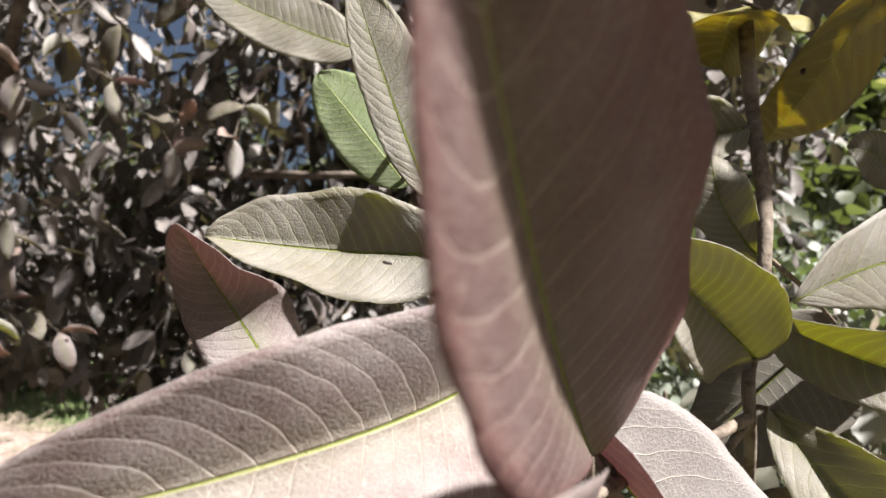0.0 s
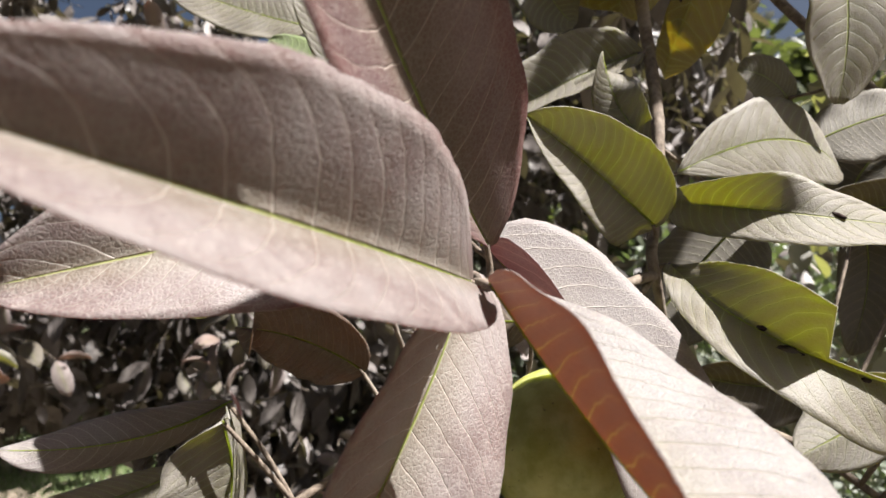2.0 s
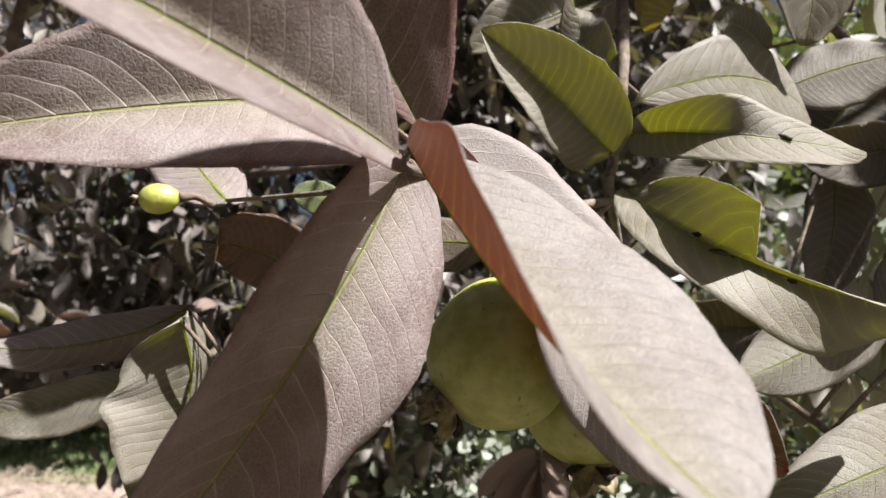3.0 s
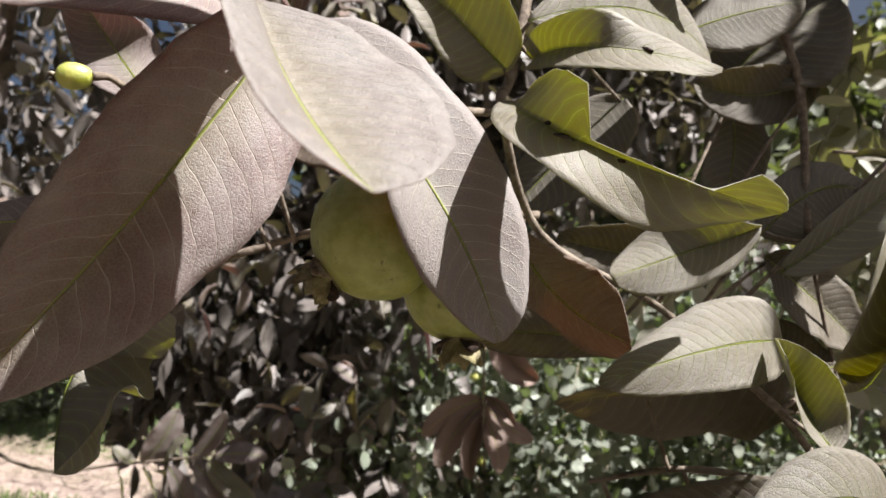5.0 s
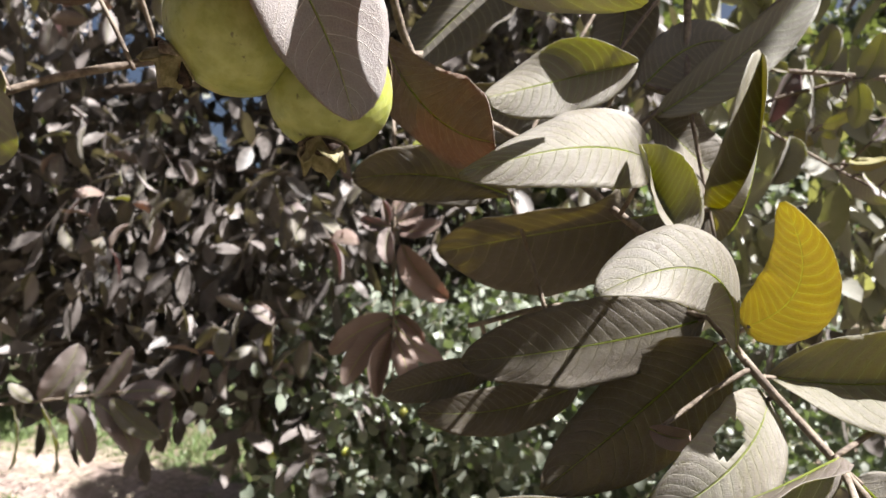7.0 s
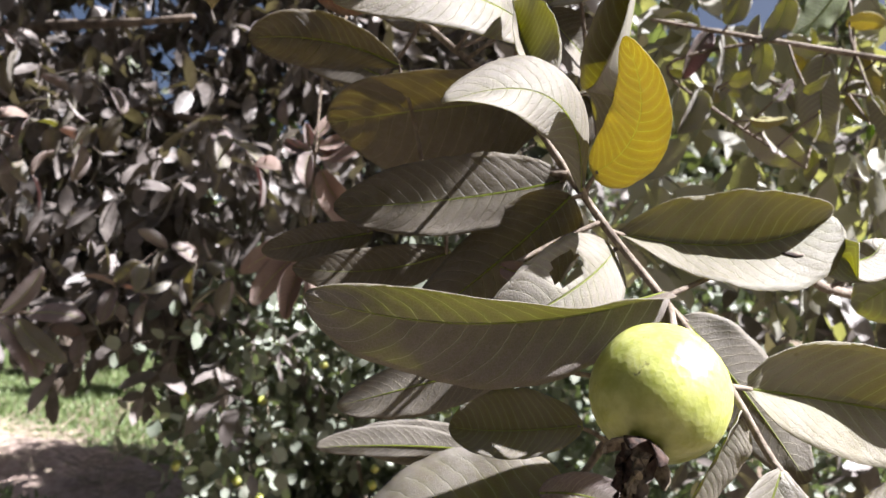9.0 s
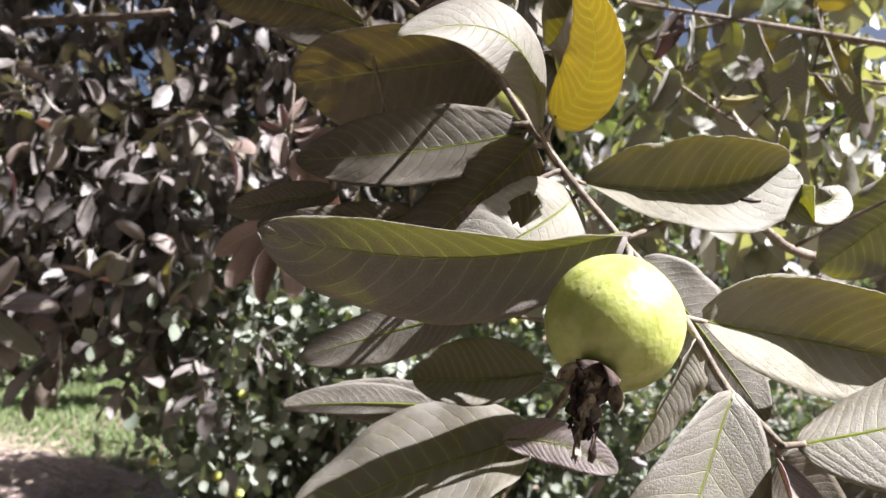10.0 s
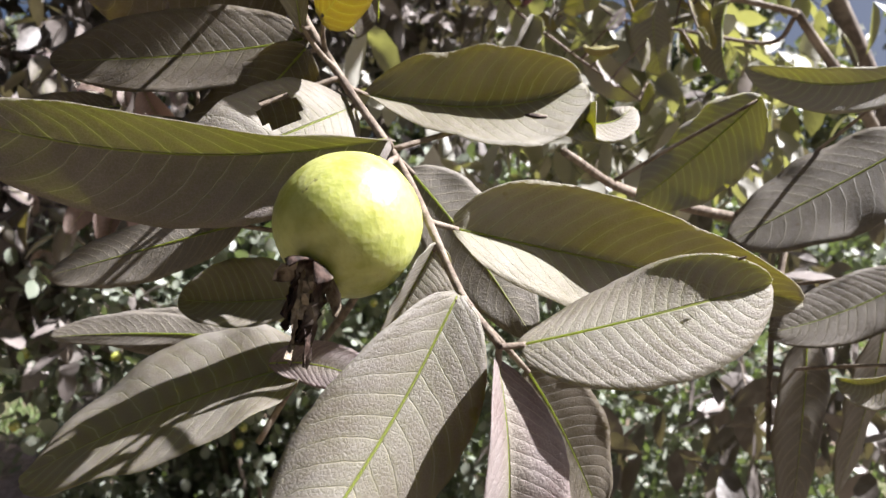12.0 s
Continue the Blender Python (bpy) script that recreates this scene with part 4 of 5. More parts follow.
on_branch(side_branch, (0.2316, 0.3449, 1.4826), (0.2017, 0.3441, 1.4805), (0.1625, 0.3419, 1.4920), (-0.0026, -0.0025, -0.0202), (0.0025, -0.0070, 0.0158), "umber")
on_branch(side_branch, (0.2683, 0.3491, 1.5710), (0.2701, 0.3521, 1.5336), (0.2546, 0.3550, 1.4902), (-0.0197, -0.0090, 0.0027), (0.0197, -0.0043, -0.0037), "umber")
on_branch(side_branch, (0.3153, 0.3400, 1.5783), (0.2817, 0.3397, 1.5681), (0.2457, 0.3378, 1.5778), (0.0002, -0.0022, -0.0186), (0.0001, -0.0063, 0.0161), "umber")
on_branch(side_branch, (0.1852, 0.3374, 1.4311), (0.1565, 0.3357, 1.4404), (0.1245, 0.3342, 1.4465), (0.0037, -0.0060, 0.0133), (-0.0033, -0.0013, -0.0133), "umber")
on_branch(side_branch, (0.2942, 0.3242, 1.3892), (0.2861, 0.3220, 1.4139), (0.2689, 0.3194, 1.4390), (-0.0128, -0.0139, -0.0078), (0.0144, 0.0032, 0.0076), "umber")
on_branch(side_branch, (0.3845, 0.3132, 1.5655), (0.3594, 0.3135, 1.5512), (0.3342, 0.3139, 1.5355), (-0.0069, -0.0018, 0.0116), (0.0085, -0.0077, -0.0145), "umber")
on_branch(low_branch, (0.2686, 0.2216, 1.3507), (0.2505, 0.2002, 1.3817), (0.2075, 0.1901, 1.3742), (-0.0116, -0.0054, -0.0077), (0.0064, 0.0092, 0.0136), "olive", wave=0.06, curl=0.02, twist=0.134, lean=0.232)
on_branch(low_branch, (0.2749, 0.2281, 1.3601), (0.2857, 0.2046, 1.3770), (0.2746, 0.1926, 1.4055), (0.0079, -0.0045, -0.0113), (-0.0112, 0.0058, 0.0053), "yellow", twist=0.071, lean=-0.260)
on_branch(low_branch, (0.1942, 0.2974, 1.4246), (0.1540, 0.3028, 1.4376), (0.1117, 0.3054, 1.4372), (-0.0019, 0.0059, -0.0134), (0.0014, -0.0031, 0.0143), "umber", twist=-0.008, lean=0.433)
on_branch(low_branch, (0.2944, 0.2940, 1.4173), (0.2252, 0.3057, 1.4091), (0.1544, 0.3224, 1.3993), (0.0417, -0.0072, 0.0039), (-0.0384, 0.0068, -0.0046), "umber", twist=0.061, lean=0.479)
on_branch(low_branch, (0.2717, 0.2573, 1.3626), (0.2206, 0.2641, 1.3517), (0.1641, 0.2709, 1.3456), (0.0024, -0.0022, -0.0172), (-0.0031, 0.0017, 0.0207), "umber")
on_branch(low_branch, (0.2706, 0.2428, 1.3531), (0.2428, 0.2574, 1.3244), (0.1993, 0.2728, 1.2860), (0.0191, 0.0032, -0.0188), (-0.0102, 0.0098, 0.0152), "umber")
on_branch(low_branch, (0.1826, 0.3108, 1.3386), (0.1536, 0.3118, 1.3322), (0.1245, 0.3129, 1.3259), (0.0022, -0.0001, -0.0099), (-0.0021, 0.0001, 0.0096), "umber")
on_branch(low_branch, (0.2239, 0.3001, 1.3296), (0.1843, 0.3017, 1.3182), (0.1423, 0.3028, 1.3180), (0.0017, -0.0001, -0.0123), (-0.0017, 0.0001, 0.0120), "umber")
on_branch(low_branch, (0.2909, 0.2441, 1.3303), (0.2637, 0.2172, 1.3099), (0.2263, 0.2142, 1.2895), (0.0130, 0.0021, -0.0157), (-0.0155, -0.0052, 0.0125), "olive", wave=0.06, curl=0.02, hole=(8, 11), twist=-0.027, lean=0.010)
on_branch(low_branch, (0.3038, 0.2163, 1.3121), (0.2291, 0.1973, 1.2968), (0.1628, 0.1925, 1.3043), (0.0163, -0.0028, 0.0034), (0.0099, 0.0049, -0.0231), "dusk", wave=0.2, twist=-0.134, lean=-0.159)
on_branch(low_branch, (0.2945, 0.2501, 1.3378), (0.3500, 0.2424, 1.3354), (0.3924, 0.2441, 1.3512), (0.0147, -0.0078, 0.0178), (0.0256, -0.0095, -0.0066), "moss", twist=0.122, lean=0.004)
on_branch(low_branch, (0.3764, 0.2439, 1.3387), (0.3958, 0.2344, 1.3300), (0.4154, 0.2415, 1.3412), (-0.0102, -0.0048, -0.0074), (0.0128, -0.0031, -0.0017), "olive", wave=0.06, curl=0.02, twist=-0.009, lean=-0.121)
on_branch(low_branch, (0.3237, 0.1937, 1.2773), (0.3991, 0.2112, 1.2678), (0.4794, 0.2104, 1.2566), (-0.0188, -0.0103, 0.0149), (0.0192, -0.0002, -0.0125), "moss", twist=0.069, lean=-0.230)
on_branch(low_branch, (0.3378, 0.1598, 1.2394), (0.3758, 0.1498, 1.2502), (0.4152, 0.1474, 1.2613), (0.0163, -0.0007, 0.0065), (-0.0111, -0.0044, -0.0178), "olive", wave=0.06, curl=0.02, twist=0.009, lean=0.033)
on_branch(low_branch, (0.3213, 0.1673, 1.2547), (0.2931, 0.1473, 1.2081), (0.2614, 0.1140, 1.1766), (-0.0048, -0.0082, -0.0218), (-0.0150, -0.0092, -0.0116), "olive", wave=0.06, curl=0.02, twist=-0.003, lean=-0.067)
on_branch(low_branch, (0.3333, 0.1632, 1.2352), (0.3339, 0.1499, 1.2040), (0.3359, 0.1621, 1.1727), (0.0166, -0.0003, -0.0065), (-0.0087, -0.0104, 0.0120), "purple", wave=0.06, curl=0.02, twist=0.013, lean=0.087)
on_branch(low_branch, (0.3509, 0.1890, 1.2300), (0.3732, 0.2066, 1.2029), (0.3916, 0.2151, 1.1705), (0.0143, 0.0012, 0.0104), (-0.0120, -0.0013, -0.0088), "umber")
on_branch(low_branch, (0.3125, 0.2230, 1.3019), (0.3366, 0.2198, 1.2742), (0.3633, 0.2167, 1.2377), (-0.0122, 0.0006, -0.0097), (0.0140, -0.0007, 0.0111), "umber")
on_branch(low_branch, (0.3167, 0.1832, 1.2710), (0.3089, 0.1857, 1.2539), (0.2964, 0.1897, 1.2291), (0.0122, 0.0085, -0.0046), (-0.0056, -0.0072, 0.0016), "olive")
on_branch(low_branch, (0.2487, 0.2473, 1.2793), (0.2111, 0.2556, 1.2675), (0.1712, 0.2643, 1.2545), (-0.0029, 0.0032, 0.0112), (0.0032, -0.0035, -0.0123), "umber")
on_branch(low_branch, (0.2818, 0.2526, 1.2518), (0.2494, 0.2594, 1.2470), (0.2225, 0.2647, 1.2471), (-0.0012, -0.0098, -0.0107), (-0.0007, 0.0036, 0.0180), "olive")
on_branch(low_branch, (0.2775, 0.2553, 1.2220), (0.2259, 0.2667, 1.2033), (0.1600, 0.2820, 1.1686), (0.0013, -0.0312, -0.0186), (-0.0015, 0.0351, 0.0208), "olive")
on_branch(low_branch, (0.2616, 0.2495, 1.2227), (0.2874, 0.2472, 1.2214), (0.3125, 0.2458, 1.2101), (0.0025, 0.0006, 0.0098), (-0.0022, -0.0008, -0.0088), "purple")
on_branch(low_branch, (0.2571, 0.2998, 1.2285), (0.2117, 0.3088, 1.2294), (0.1744, 0.3163, 1.2293), (0.0004, 0.0017, 0.0123), (-0.0004, -0.0016, -0.0108), "umber")
on_branch(low_branch, (0.2353, 0.3019, 1.2293), (0.1980, 0.3054, 1.2292), (0.1579, 0.3096, 1.2261), (-0.0003, 0.0016, 0.0103), (0.0002, -0.0009, -0.0059), "umber")
on_branch(low_branch, (0.2392, 0.2386, 1.3198), (0.2470, 0.2321, 1.3171), (0.2546, 0.2357, 1.3173), (0.0003, -0.0021, 0.0045), (-0.0013, -0.0033, -0.0043), "dry")
on_branch(right_branch, (0.5051, 0.2727, 1.3636), (0.4859, 0.2986, 1.3370), (0.4615, 0.3255, 1.3102), (0.0001, 0.0228, 0.0225), (-0.0001, -0.0228, -0.0225), "olive")
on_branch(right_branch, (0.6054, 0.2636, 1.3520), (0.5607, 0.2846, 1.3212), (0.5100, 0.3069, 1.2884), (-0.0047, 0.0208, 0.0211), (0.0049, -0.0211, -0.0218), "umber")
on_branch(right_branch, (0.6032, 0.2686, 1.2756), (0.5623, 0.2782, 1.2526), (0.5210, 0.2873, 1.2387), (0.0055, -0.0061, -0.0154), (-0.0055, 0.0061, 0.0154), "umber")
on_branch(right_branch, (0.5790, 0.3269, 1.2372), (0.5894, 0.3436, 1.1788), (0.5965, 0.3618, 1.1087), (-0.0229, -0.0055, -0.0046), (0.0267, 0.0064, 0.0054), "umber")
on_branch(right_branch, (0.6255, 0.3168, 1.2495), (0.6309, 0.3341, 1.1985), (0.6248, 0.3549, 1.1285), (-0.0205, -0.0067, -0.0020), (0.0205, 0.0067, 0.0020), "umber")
on_branch(right_branch, (0.5798, 0.2467, 1.3781), (0.5350, 0.2563, 1.3677), (0.4894, 0.2650, 1.3746), (-0.0016, -0.0064, 0.0068), (0.0002, -0.0023, -0.0160), "olive")
on_branch(right_branch, (0.5727, 0.2469, 1.2290), (0.5540, 0.2513, 1.2171), (0.5347, 0.2551, 1.2191), (0.0025, -0.0030, -0.0121), (-0.0016, -0.0029, 0.0038), "olive")
on_branch(upper_branch, (0.1885, 0.2730, 1.7048), (0.1753, 0.3388, 1.6638), (0.2001, 0.4140, 1.6794), (-0.0023, 0.0071, 0.0163), (0.0132, -0.0127, 0.0012), "yellow", twist=0.031, lean=-0.378)
on_branch(upper_branch, (0.1643, 0.3176, 1.7154), (0.1599, 0.3429, 1.7227), (0.1543, 0.3460, 1.6971), (-0.0439, -0.0002, -0.0141), (0.0300, 0.0308, -0.0098), "yellow", twist=0.056, lean=0.170)
on_branch(upper_branch, (0.1110, 0.3402, 1.7422), (0.1149, 0.3415, 1.7131), (0.1279, 0.3430, 1.6920), (-0.0189, -0.0055, -0.0067), (0.0174, 0.0048, 0.0062), "olive")
on_branch(upper_branch, (0.2445, 0.2931, 1.7240), (0.2456, 0.2878, 1.6701), (0.2400, 0.3013, 1.6182), (0.0285, 0.0104, 0.0005), (-0.0280, -0.0110, -0.0004), "olive", twist=-0.002, lean=0.045)
on_branch(upper_branch, (0.2482, 0.3620, 1.6368), (0.2373, 0.3608, 1.6524), (0.2200, 0.3596, 1.6594), (-0.0096, -0.0025, -0.0123), (0.0085, 0.0024, 0.0109), "olive")
on_branch(upper_branch, (0.0167, 0.2523, 1.6293), (0.0034, 0.2506, 1.6663), (-0.0097, 0.2489, 1.7094), (-0.0094, -0.0022, -0.0032), (0.0151, 0.0041, 0.0052), "olive")
on_branch(upper_branch, (0.0020, 0.3112, 1.6407), (-0.0176, 0.3095, 1.6666), (-0.0373, 0.3077, 1.6926), (0.0163, 0.0041, 0.0126), (-0.0122, -0.0032, -0.0094), "green")
on_branch(upper_branch, (-0.0254, 0.3580, 1.7185), (-0.0665, 0.3552, 1.7343), (-0.1104, 0.3521, 1.7562), (-0.0067, -0.0035, -0.0157), (0.0074, 0.0038, 0.0172), "olive")
on_branch(upper_branch, (0.2427, 0.3348, 1.6070), (0.2743, 0.3359, 1.6161), (0.3117, 0.3375, 1.6215), (0.0048, -0.0047, -0.0222), (-0.0036, 0.0035, 0.0164), "umber")
on_branch(upper_branch, (0.2714, 0.3598, 1.5783), (0.2937, 0.3590, 1.6039), (0.3383, 0.3596, 1.6313), (0.0235, -0.0385, -0.0298), (-0.0135, 0.0217, 0.0171), "umber")
on_branch(upper_branch, (0.2673, 0.3147, 1.4849), (0.2989, 0.3141, 1.5081), (0.3262, 0.3156, 1.5040), (0.0088, -0.0067, -0.0269), (-0.0053, 0.0043, 0.0161), "umber")
on_branch(upper_branch, (0.2681, 0.2963, 1.4642), (0.3127, 0.2957, 1.4941), (0.3540, 0.2945, 1.5299), (0.0084, -0.0121, -0.0113), (-0.0068, -0.0045, 0.0088), "moss")
on_branch(upper_branch, (0.3066, 0.3261, 1.4001), (0.3023, 0.2720, 1.4228), (0.3080, 0.2652, 1.4845), (-0.0148, -0.0096, 0.0132), (-0.0048, -0.0156, 0.0125), "moss", twist=0.151, lean=0.579)
on_branch(left_branch, (0.0024, 0.2630, 1.5187), (-0.0228, 0.2593, 1.5357), (-0.0515, 0.2578, 1.5446), (-0.0141, 0.0061, -0.0090), (0.0183, 0.0006, -0.0046), "red", twist=0.003, lean=-0.102)
on_branch(left_branch, (-0.0487, 0.2423, 1.5153), (-0.0974, 0.2488, 1.5028), (-0.1448, 0.2358, 1.5064), (-0.0108, -0.0002, 0.0047), (0.0107, 0.0035, -0.0030), "purple", twist=0.021, lean=0.222)
on_branch(left_branch, (-0.0468, 0.2242, 1.5106), (-0.0549, 0.2440, 1.4721), (-0.0670, 0.2257, 1.4324), (-0.0103, 0.0312, -0.0128), (-0.0232, -0.0226, 0.0144), "olive", twist=0.017, lean=0.131)
on_branch(left_branch, (-0.0714, 0.2461, 1.4895), (-0.1107, 0.2447, 1.4792), (-0.1515, 0.2427, 1.4762), (0.0024, -0.0024, -0.0138), (-0.0014, 0.0014, 0.0081), "olive")
on_branch(left_branch, (-0.0078, 0.1946, 1.4602), (-0.0463, 0.2097, 1.4352), (-0.0343, 0.1794, 1.4014), (0.0257, 0.0116, 0.0199), (0.0068, 0.0319, -0.0096), "olive", twist=0.072, lean=-0.081)
on_branch(left_branch, (0.0787, 0.2631, 1.5315), (0.0517, 0.2617, 1.5352), (0.0245, 0.2605, 1.5363), (0.0009, 0.0013, 0.0110), (-0.0011, -0.0017, -0.0137), "red")
on_branch(left_branch, (0.0199, 0.2367, 1.5463), (0.0093, 0.2355, 1.5543), (-0.0019, 0.2346, 1.5577), (0.0033, 0.0011, 0.0065), (-0.0033, -0.0011, -0.0065), "green")
on_branch(spray_branch, (-0.3379, 0.7998, 1.2596), (-0.3079, 0.7974, 1.2901), (-0.2895, 0.7945, 1.3286), (-0.0133, -0.0141, 0.0082), (0.0125, 0.0132, -0.0077), "purple")
on_branch(spray_branch, (-0.3484, 0.8000, 1.2592), (-0.3642, 0.7995, 1.2679), (-0.3764, 0.7987, 1.2814), (-0.0040, -0.0009, -0.0051), (0.0044, 0.0065, 0.0059), "olive")
on_branch(spray_branch, (-0.3094, 0.7996, 1.2589), (-0.2949, 0.7980, 1.2794), (-0.2744, 0.7967, 1.2941), (-0.0041, 0.0071, 0.0047), (0.0065, -0.0113, -0.0074), "olive")
on_branch(spray_branch, (-0.2702, 0.7988, 1.2641), (-0.2417, 0.7967, 1.2898), (-0.2235, 0.7942, 1.3234), (-0.0102, -0.0004, 0.0080), (0.0094, 0.0004, -0.0074), "purple")
on_branch(spray_branch, (-0.2417, 0.7984, 1.2648), (-0.2061, 0.7978, 1.2687), (-0.1714, 0.7979, 1.2609), (0.0007, 0.0148, 0.0101), (-0.0007, -0.0081, -0.0117), "purple")
on_branch(spray_branch, (-0.3722, 0.8007, 1.2529), (-0.3690, 0.8035, 1.2125), (-0.3791, 0.8063, 1.1738), (-0.0102, 0.0178, 0.0021), (0.0130, -0.0225, -0.0027), "olive")
on_branch(spray_branch, (-0.3381, 0.8004, 1.2520), (-0.3231, 0.8030, 1.2120), (-0.3220, 0.8059, 1.1703), (-0.0164, 0.0294, -0.0013), (0.0096, -0.0171, 0.0007), "olive")
on_branch(spray_branch, (-0.3039, 0.7999, 1.2539), (-0.2867, 0.8021, 1.2187), (-0.2814, 0.8047, 1.1804), (0.0141, 0.0032, 0.0045), (-0.0106, -0.0024, -0.0034), "purple")
on_branch(spray_branch, (-0.2704, 0.7992, 1.2579), (-0.2412, 0.8010, 1.2273), (-0.2234, 0.8035, 1.1893), (0.0137, 0.0099, 0.0100), (-0.0092, -0.0115, -0.0070), "purple")
on_branch(spray_branch, (-0.2508, 0.7989, 1.2602), (-0.2245, 0.8007, 1.2296), (-0.1894, 0.8017, 1.2093), (0.0080, 0.0067, 0.0100), (-0.0064, -0.0093, -0.0083), "olive")
on_branch(dry_branch, (0.1097, 0.6279, 1.3550), (0.0762, 0.6201, 1.3429), (0.0488, 0.6139, 1.3217), (0.0049, 0.0033, -0.0104), (-0.0059, -0.0026, 0.0119), "dry")
on_branch(dry_branch, (0.1095, 0.6284, 1.3488), (0.0813, 0.6214, 1.3235), (0.0622, 0.6159, 1.2909), (0.0093, 0.0011, -0.0078), (-0.0112, -0.0012, 0.0094), "dry")
on_branch(dry_branch, (0.1104, 0.6290, 1.3404), (0.0973, 0.6252, 1.3101), (0.0943, 0.6204, 1.2780), (0.0080, -0.0069, -0.0011), (-0.0109, -0.0170, 0.0051), "dry")
on_branch(dry_branch, (0.1118, 0.6284, 1.3488), (0.1328, 0.6388, 1.3257), (0.1603, 0.6486, 1.3100), (0.0022, 0.0112, 0.0086), (-0.0054, -0.0082, -0.0110), "dry")
on_branch(dry_branch, (0.1120, 0.6278, 1.3572), (0.1286, 0.6255, 1.3446), (0.1399, 0.6245, 1.3283), (0.0048, -0.0032, 0.0050), (-0.0052, -0.0068, -0.0043), "dry")
on_branch(dry_branch, (0.1103, 0.6293, 1.3360), (0.1213, 0.6229, 1.3108), (0.1231, 0.6177, 1.2836), (0.0111, 0.0090, 0.0007), (-0.0114, -0.0105, -0.0005), "dry")
on_branch(dry_branch, (0.1095, 0.6284, 1.3488), (0.0943, 0.6288, 1.3453), (0.0806, 0.6295, 1.3367), (0.0017, 0.0024, -0.0038), (-0.0022, -0.0012, 0.0050), "dry")
on_branch(dry_branch, (0.1116, 0.6018, 1.4429), (0.0963, 0.6087, 1.4468), (0.0826, 0.6153, 1.4551), (-0.0052, -0.0053, -0.0066), (0.0004, -0.0045, 0.0059), "purple")
on_branch(dry_branch, (0.1099, 0.6019, 1.4408), (0.1070, 0.6002, 1.4233), (0.1094, 0.5983, 1.4058), (0.0070, -0.0045, 0.0004), (-0.0088, -0.0118, 0.0013), "purple")
on_branch(dry_branch, (0.1084, 0.6015, 1.4468), (0.1084, 0.5968, 1.4577), (0.1047, 0.5921, 1.4680), (-0.0052, -0.0044, -0.0029), (0.0045, -0.0023, -0.0002), "purple")
on_branch(dry_branch, (0.1176, 0.6014, 1.4466), (0.1312, 0.6048, 1.4532), (0.1423, 0.6090, 1.4634), (-0.0023, -0.0033, 0.0048), (0.0063, -0.0068, -0.0062), "dry")
on_branch(dry_branch, (0.1196, 0.6020, 1.4384), (0.1404, 0.5938, 1.4381), (0.1598, 0.5841, 1.4436), (0.0020, 0.0077, 0.0108), (-0.0032, -0.0097, -0.0084), "dry")
on_branch(dry_branch, (0.1209, 0.6028, 1.4264), (0.1385, 0.6118, 1.3958), (0.1655, 0.6191, 1.3726), (0.0110, -0.0105, 0.0060), (-0.0107, -0.0152, -0.0135), "dry")
on_branch(dry_branch, (0.1198, 0.6014, 1.4465), (0.1320, 0.6076, 1.4419), (0.1456, 0.6136, 1.4411), (0.0027, -0.0041, 0.0037), (0.0007, -0.0052, -0.0081), "dry")
on_branch(dry_branch, (0.1119, 0.6009, 1.4548), (0.1207, 0.6031, 1.4659), (0.1264, 0.6041, 1.4797), (-0.0047, -0.0054, 0.0034), (0.0044, -0.0028, -0.0022), "dry")
on_branch(bough, (0.4536, 0.5073, 1.5545), (0.4382, 0.5083, 1.5597), (0.4216, 0.5098, 1.5599), (-0.0020, -0.0099, -0.0071), (0.0006, -0.0034, 0.0053), "olive")
on_branch(bough, (0.5257, 0.5710, 1.5784), (0.5291, 0.5715, 1.5690), (0.5351, 0.5716, 1.5620), (0.0031, -0.0022, 0.0017), (-0.0036, -0.0056, -0.0023), "olive")
on_branch(bough, (0.5097, 0.5069, 1.5457), (0.5119, 0.5085, 1.5255), (0.5074, 0.5107, 1.5066), (-0.0083, 0.0046, 0.0009), (0.0069, -0.0079, -0.0012), "olive")
on_branch(bough, (0.5127, 0.5047, 1.5451), (0.5243, 0.5019, 1.5634), (0.5296, 0.4994, 1.5849), (0.0070, -0.0127, -0.0046), (-0.0068, 0.0124, 0.0045), "olive")
on_branch(bough, (0.5767, 0.5534, 1.5643), (0.5852, 0.5547, 1.5409), (0.6002, 0.5551, 1.5212), (-0.0093, 0.0041, -0.0049), (0.0089, -0.0039, 0.0047), "yellow")
on_branch(bough, (0.5885, 0.5354, 1.5509), (0.5872, 0.5394, 1.5078), (0.5992, 0.5420, 1.4670), (-0.0191, 0.0090, -0.0017), (0.0145, -0.0068, 0.0013), "olive")
on_branch(bough, (0.5938, 0.5415, 1.5554), (0.5734, 0.5430, 1.5599), (0.5560, 0.5437, 1.5704), (0.0027, -0.0029, 0.0072), (-0.0030, 0.0033, -0.0081), "olive")
on_branch(bough, (0.6169, 0.5249, 1.5478), (0.6261, 0.5268, 1.5179), (0.6440, 0.5274, 1.4928), (-0.0113, -0.0150, -0.0063), (0.0116, -0.0050, 0.0055), "yellow")
on_branch(bough, (0.6240, 0.5533, 1.6383), (0.6030, 0.5584, 1.6041), (0.5724, 0.5635, 1.5790), (-0.0147, -0.0027, 0.0123), (0.0132, 0.0024, -0.0110), "green")
on_branch(bough, (0.4909, 0.5390, 1.5670), (0.4940, 0.5418, 1.5325), (0.4863, 0.5456, 1.4989), (-0.0137, -0.0190, -0.0009), (0.0123, -0.0069, -0.0015), "olive")
on_branch(bough, (0.4856, 0.5532, 1.5714), (0.4705, 0.5566, 1.5499), (0.4621, 0.5596, 1.5249), (0.0090, -0.0137, -0.0065), (-0.0092, -0.0145, 0.0027), "purple")
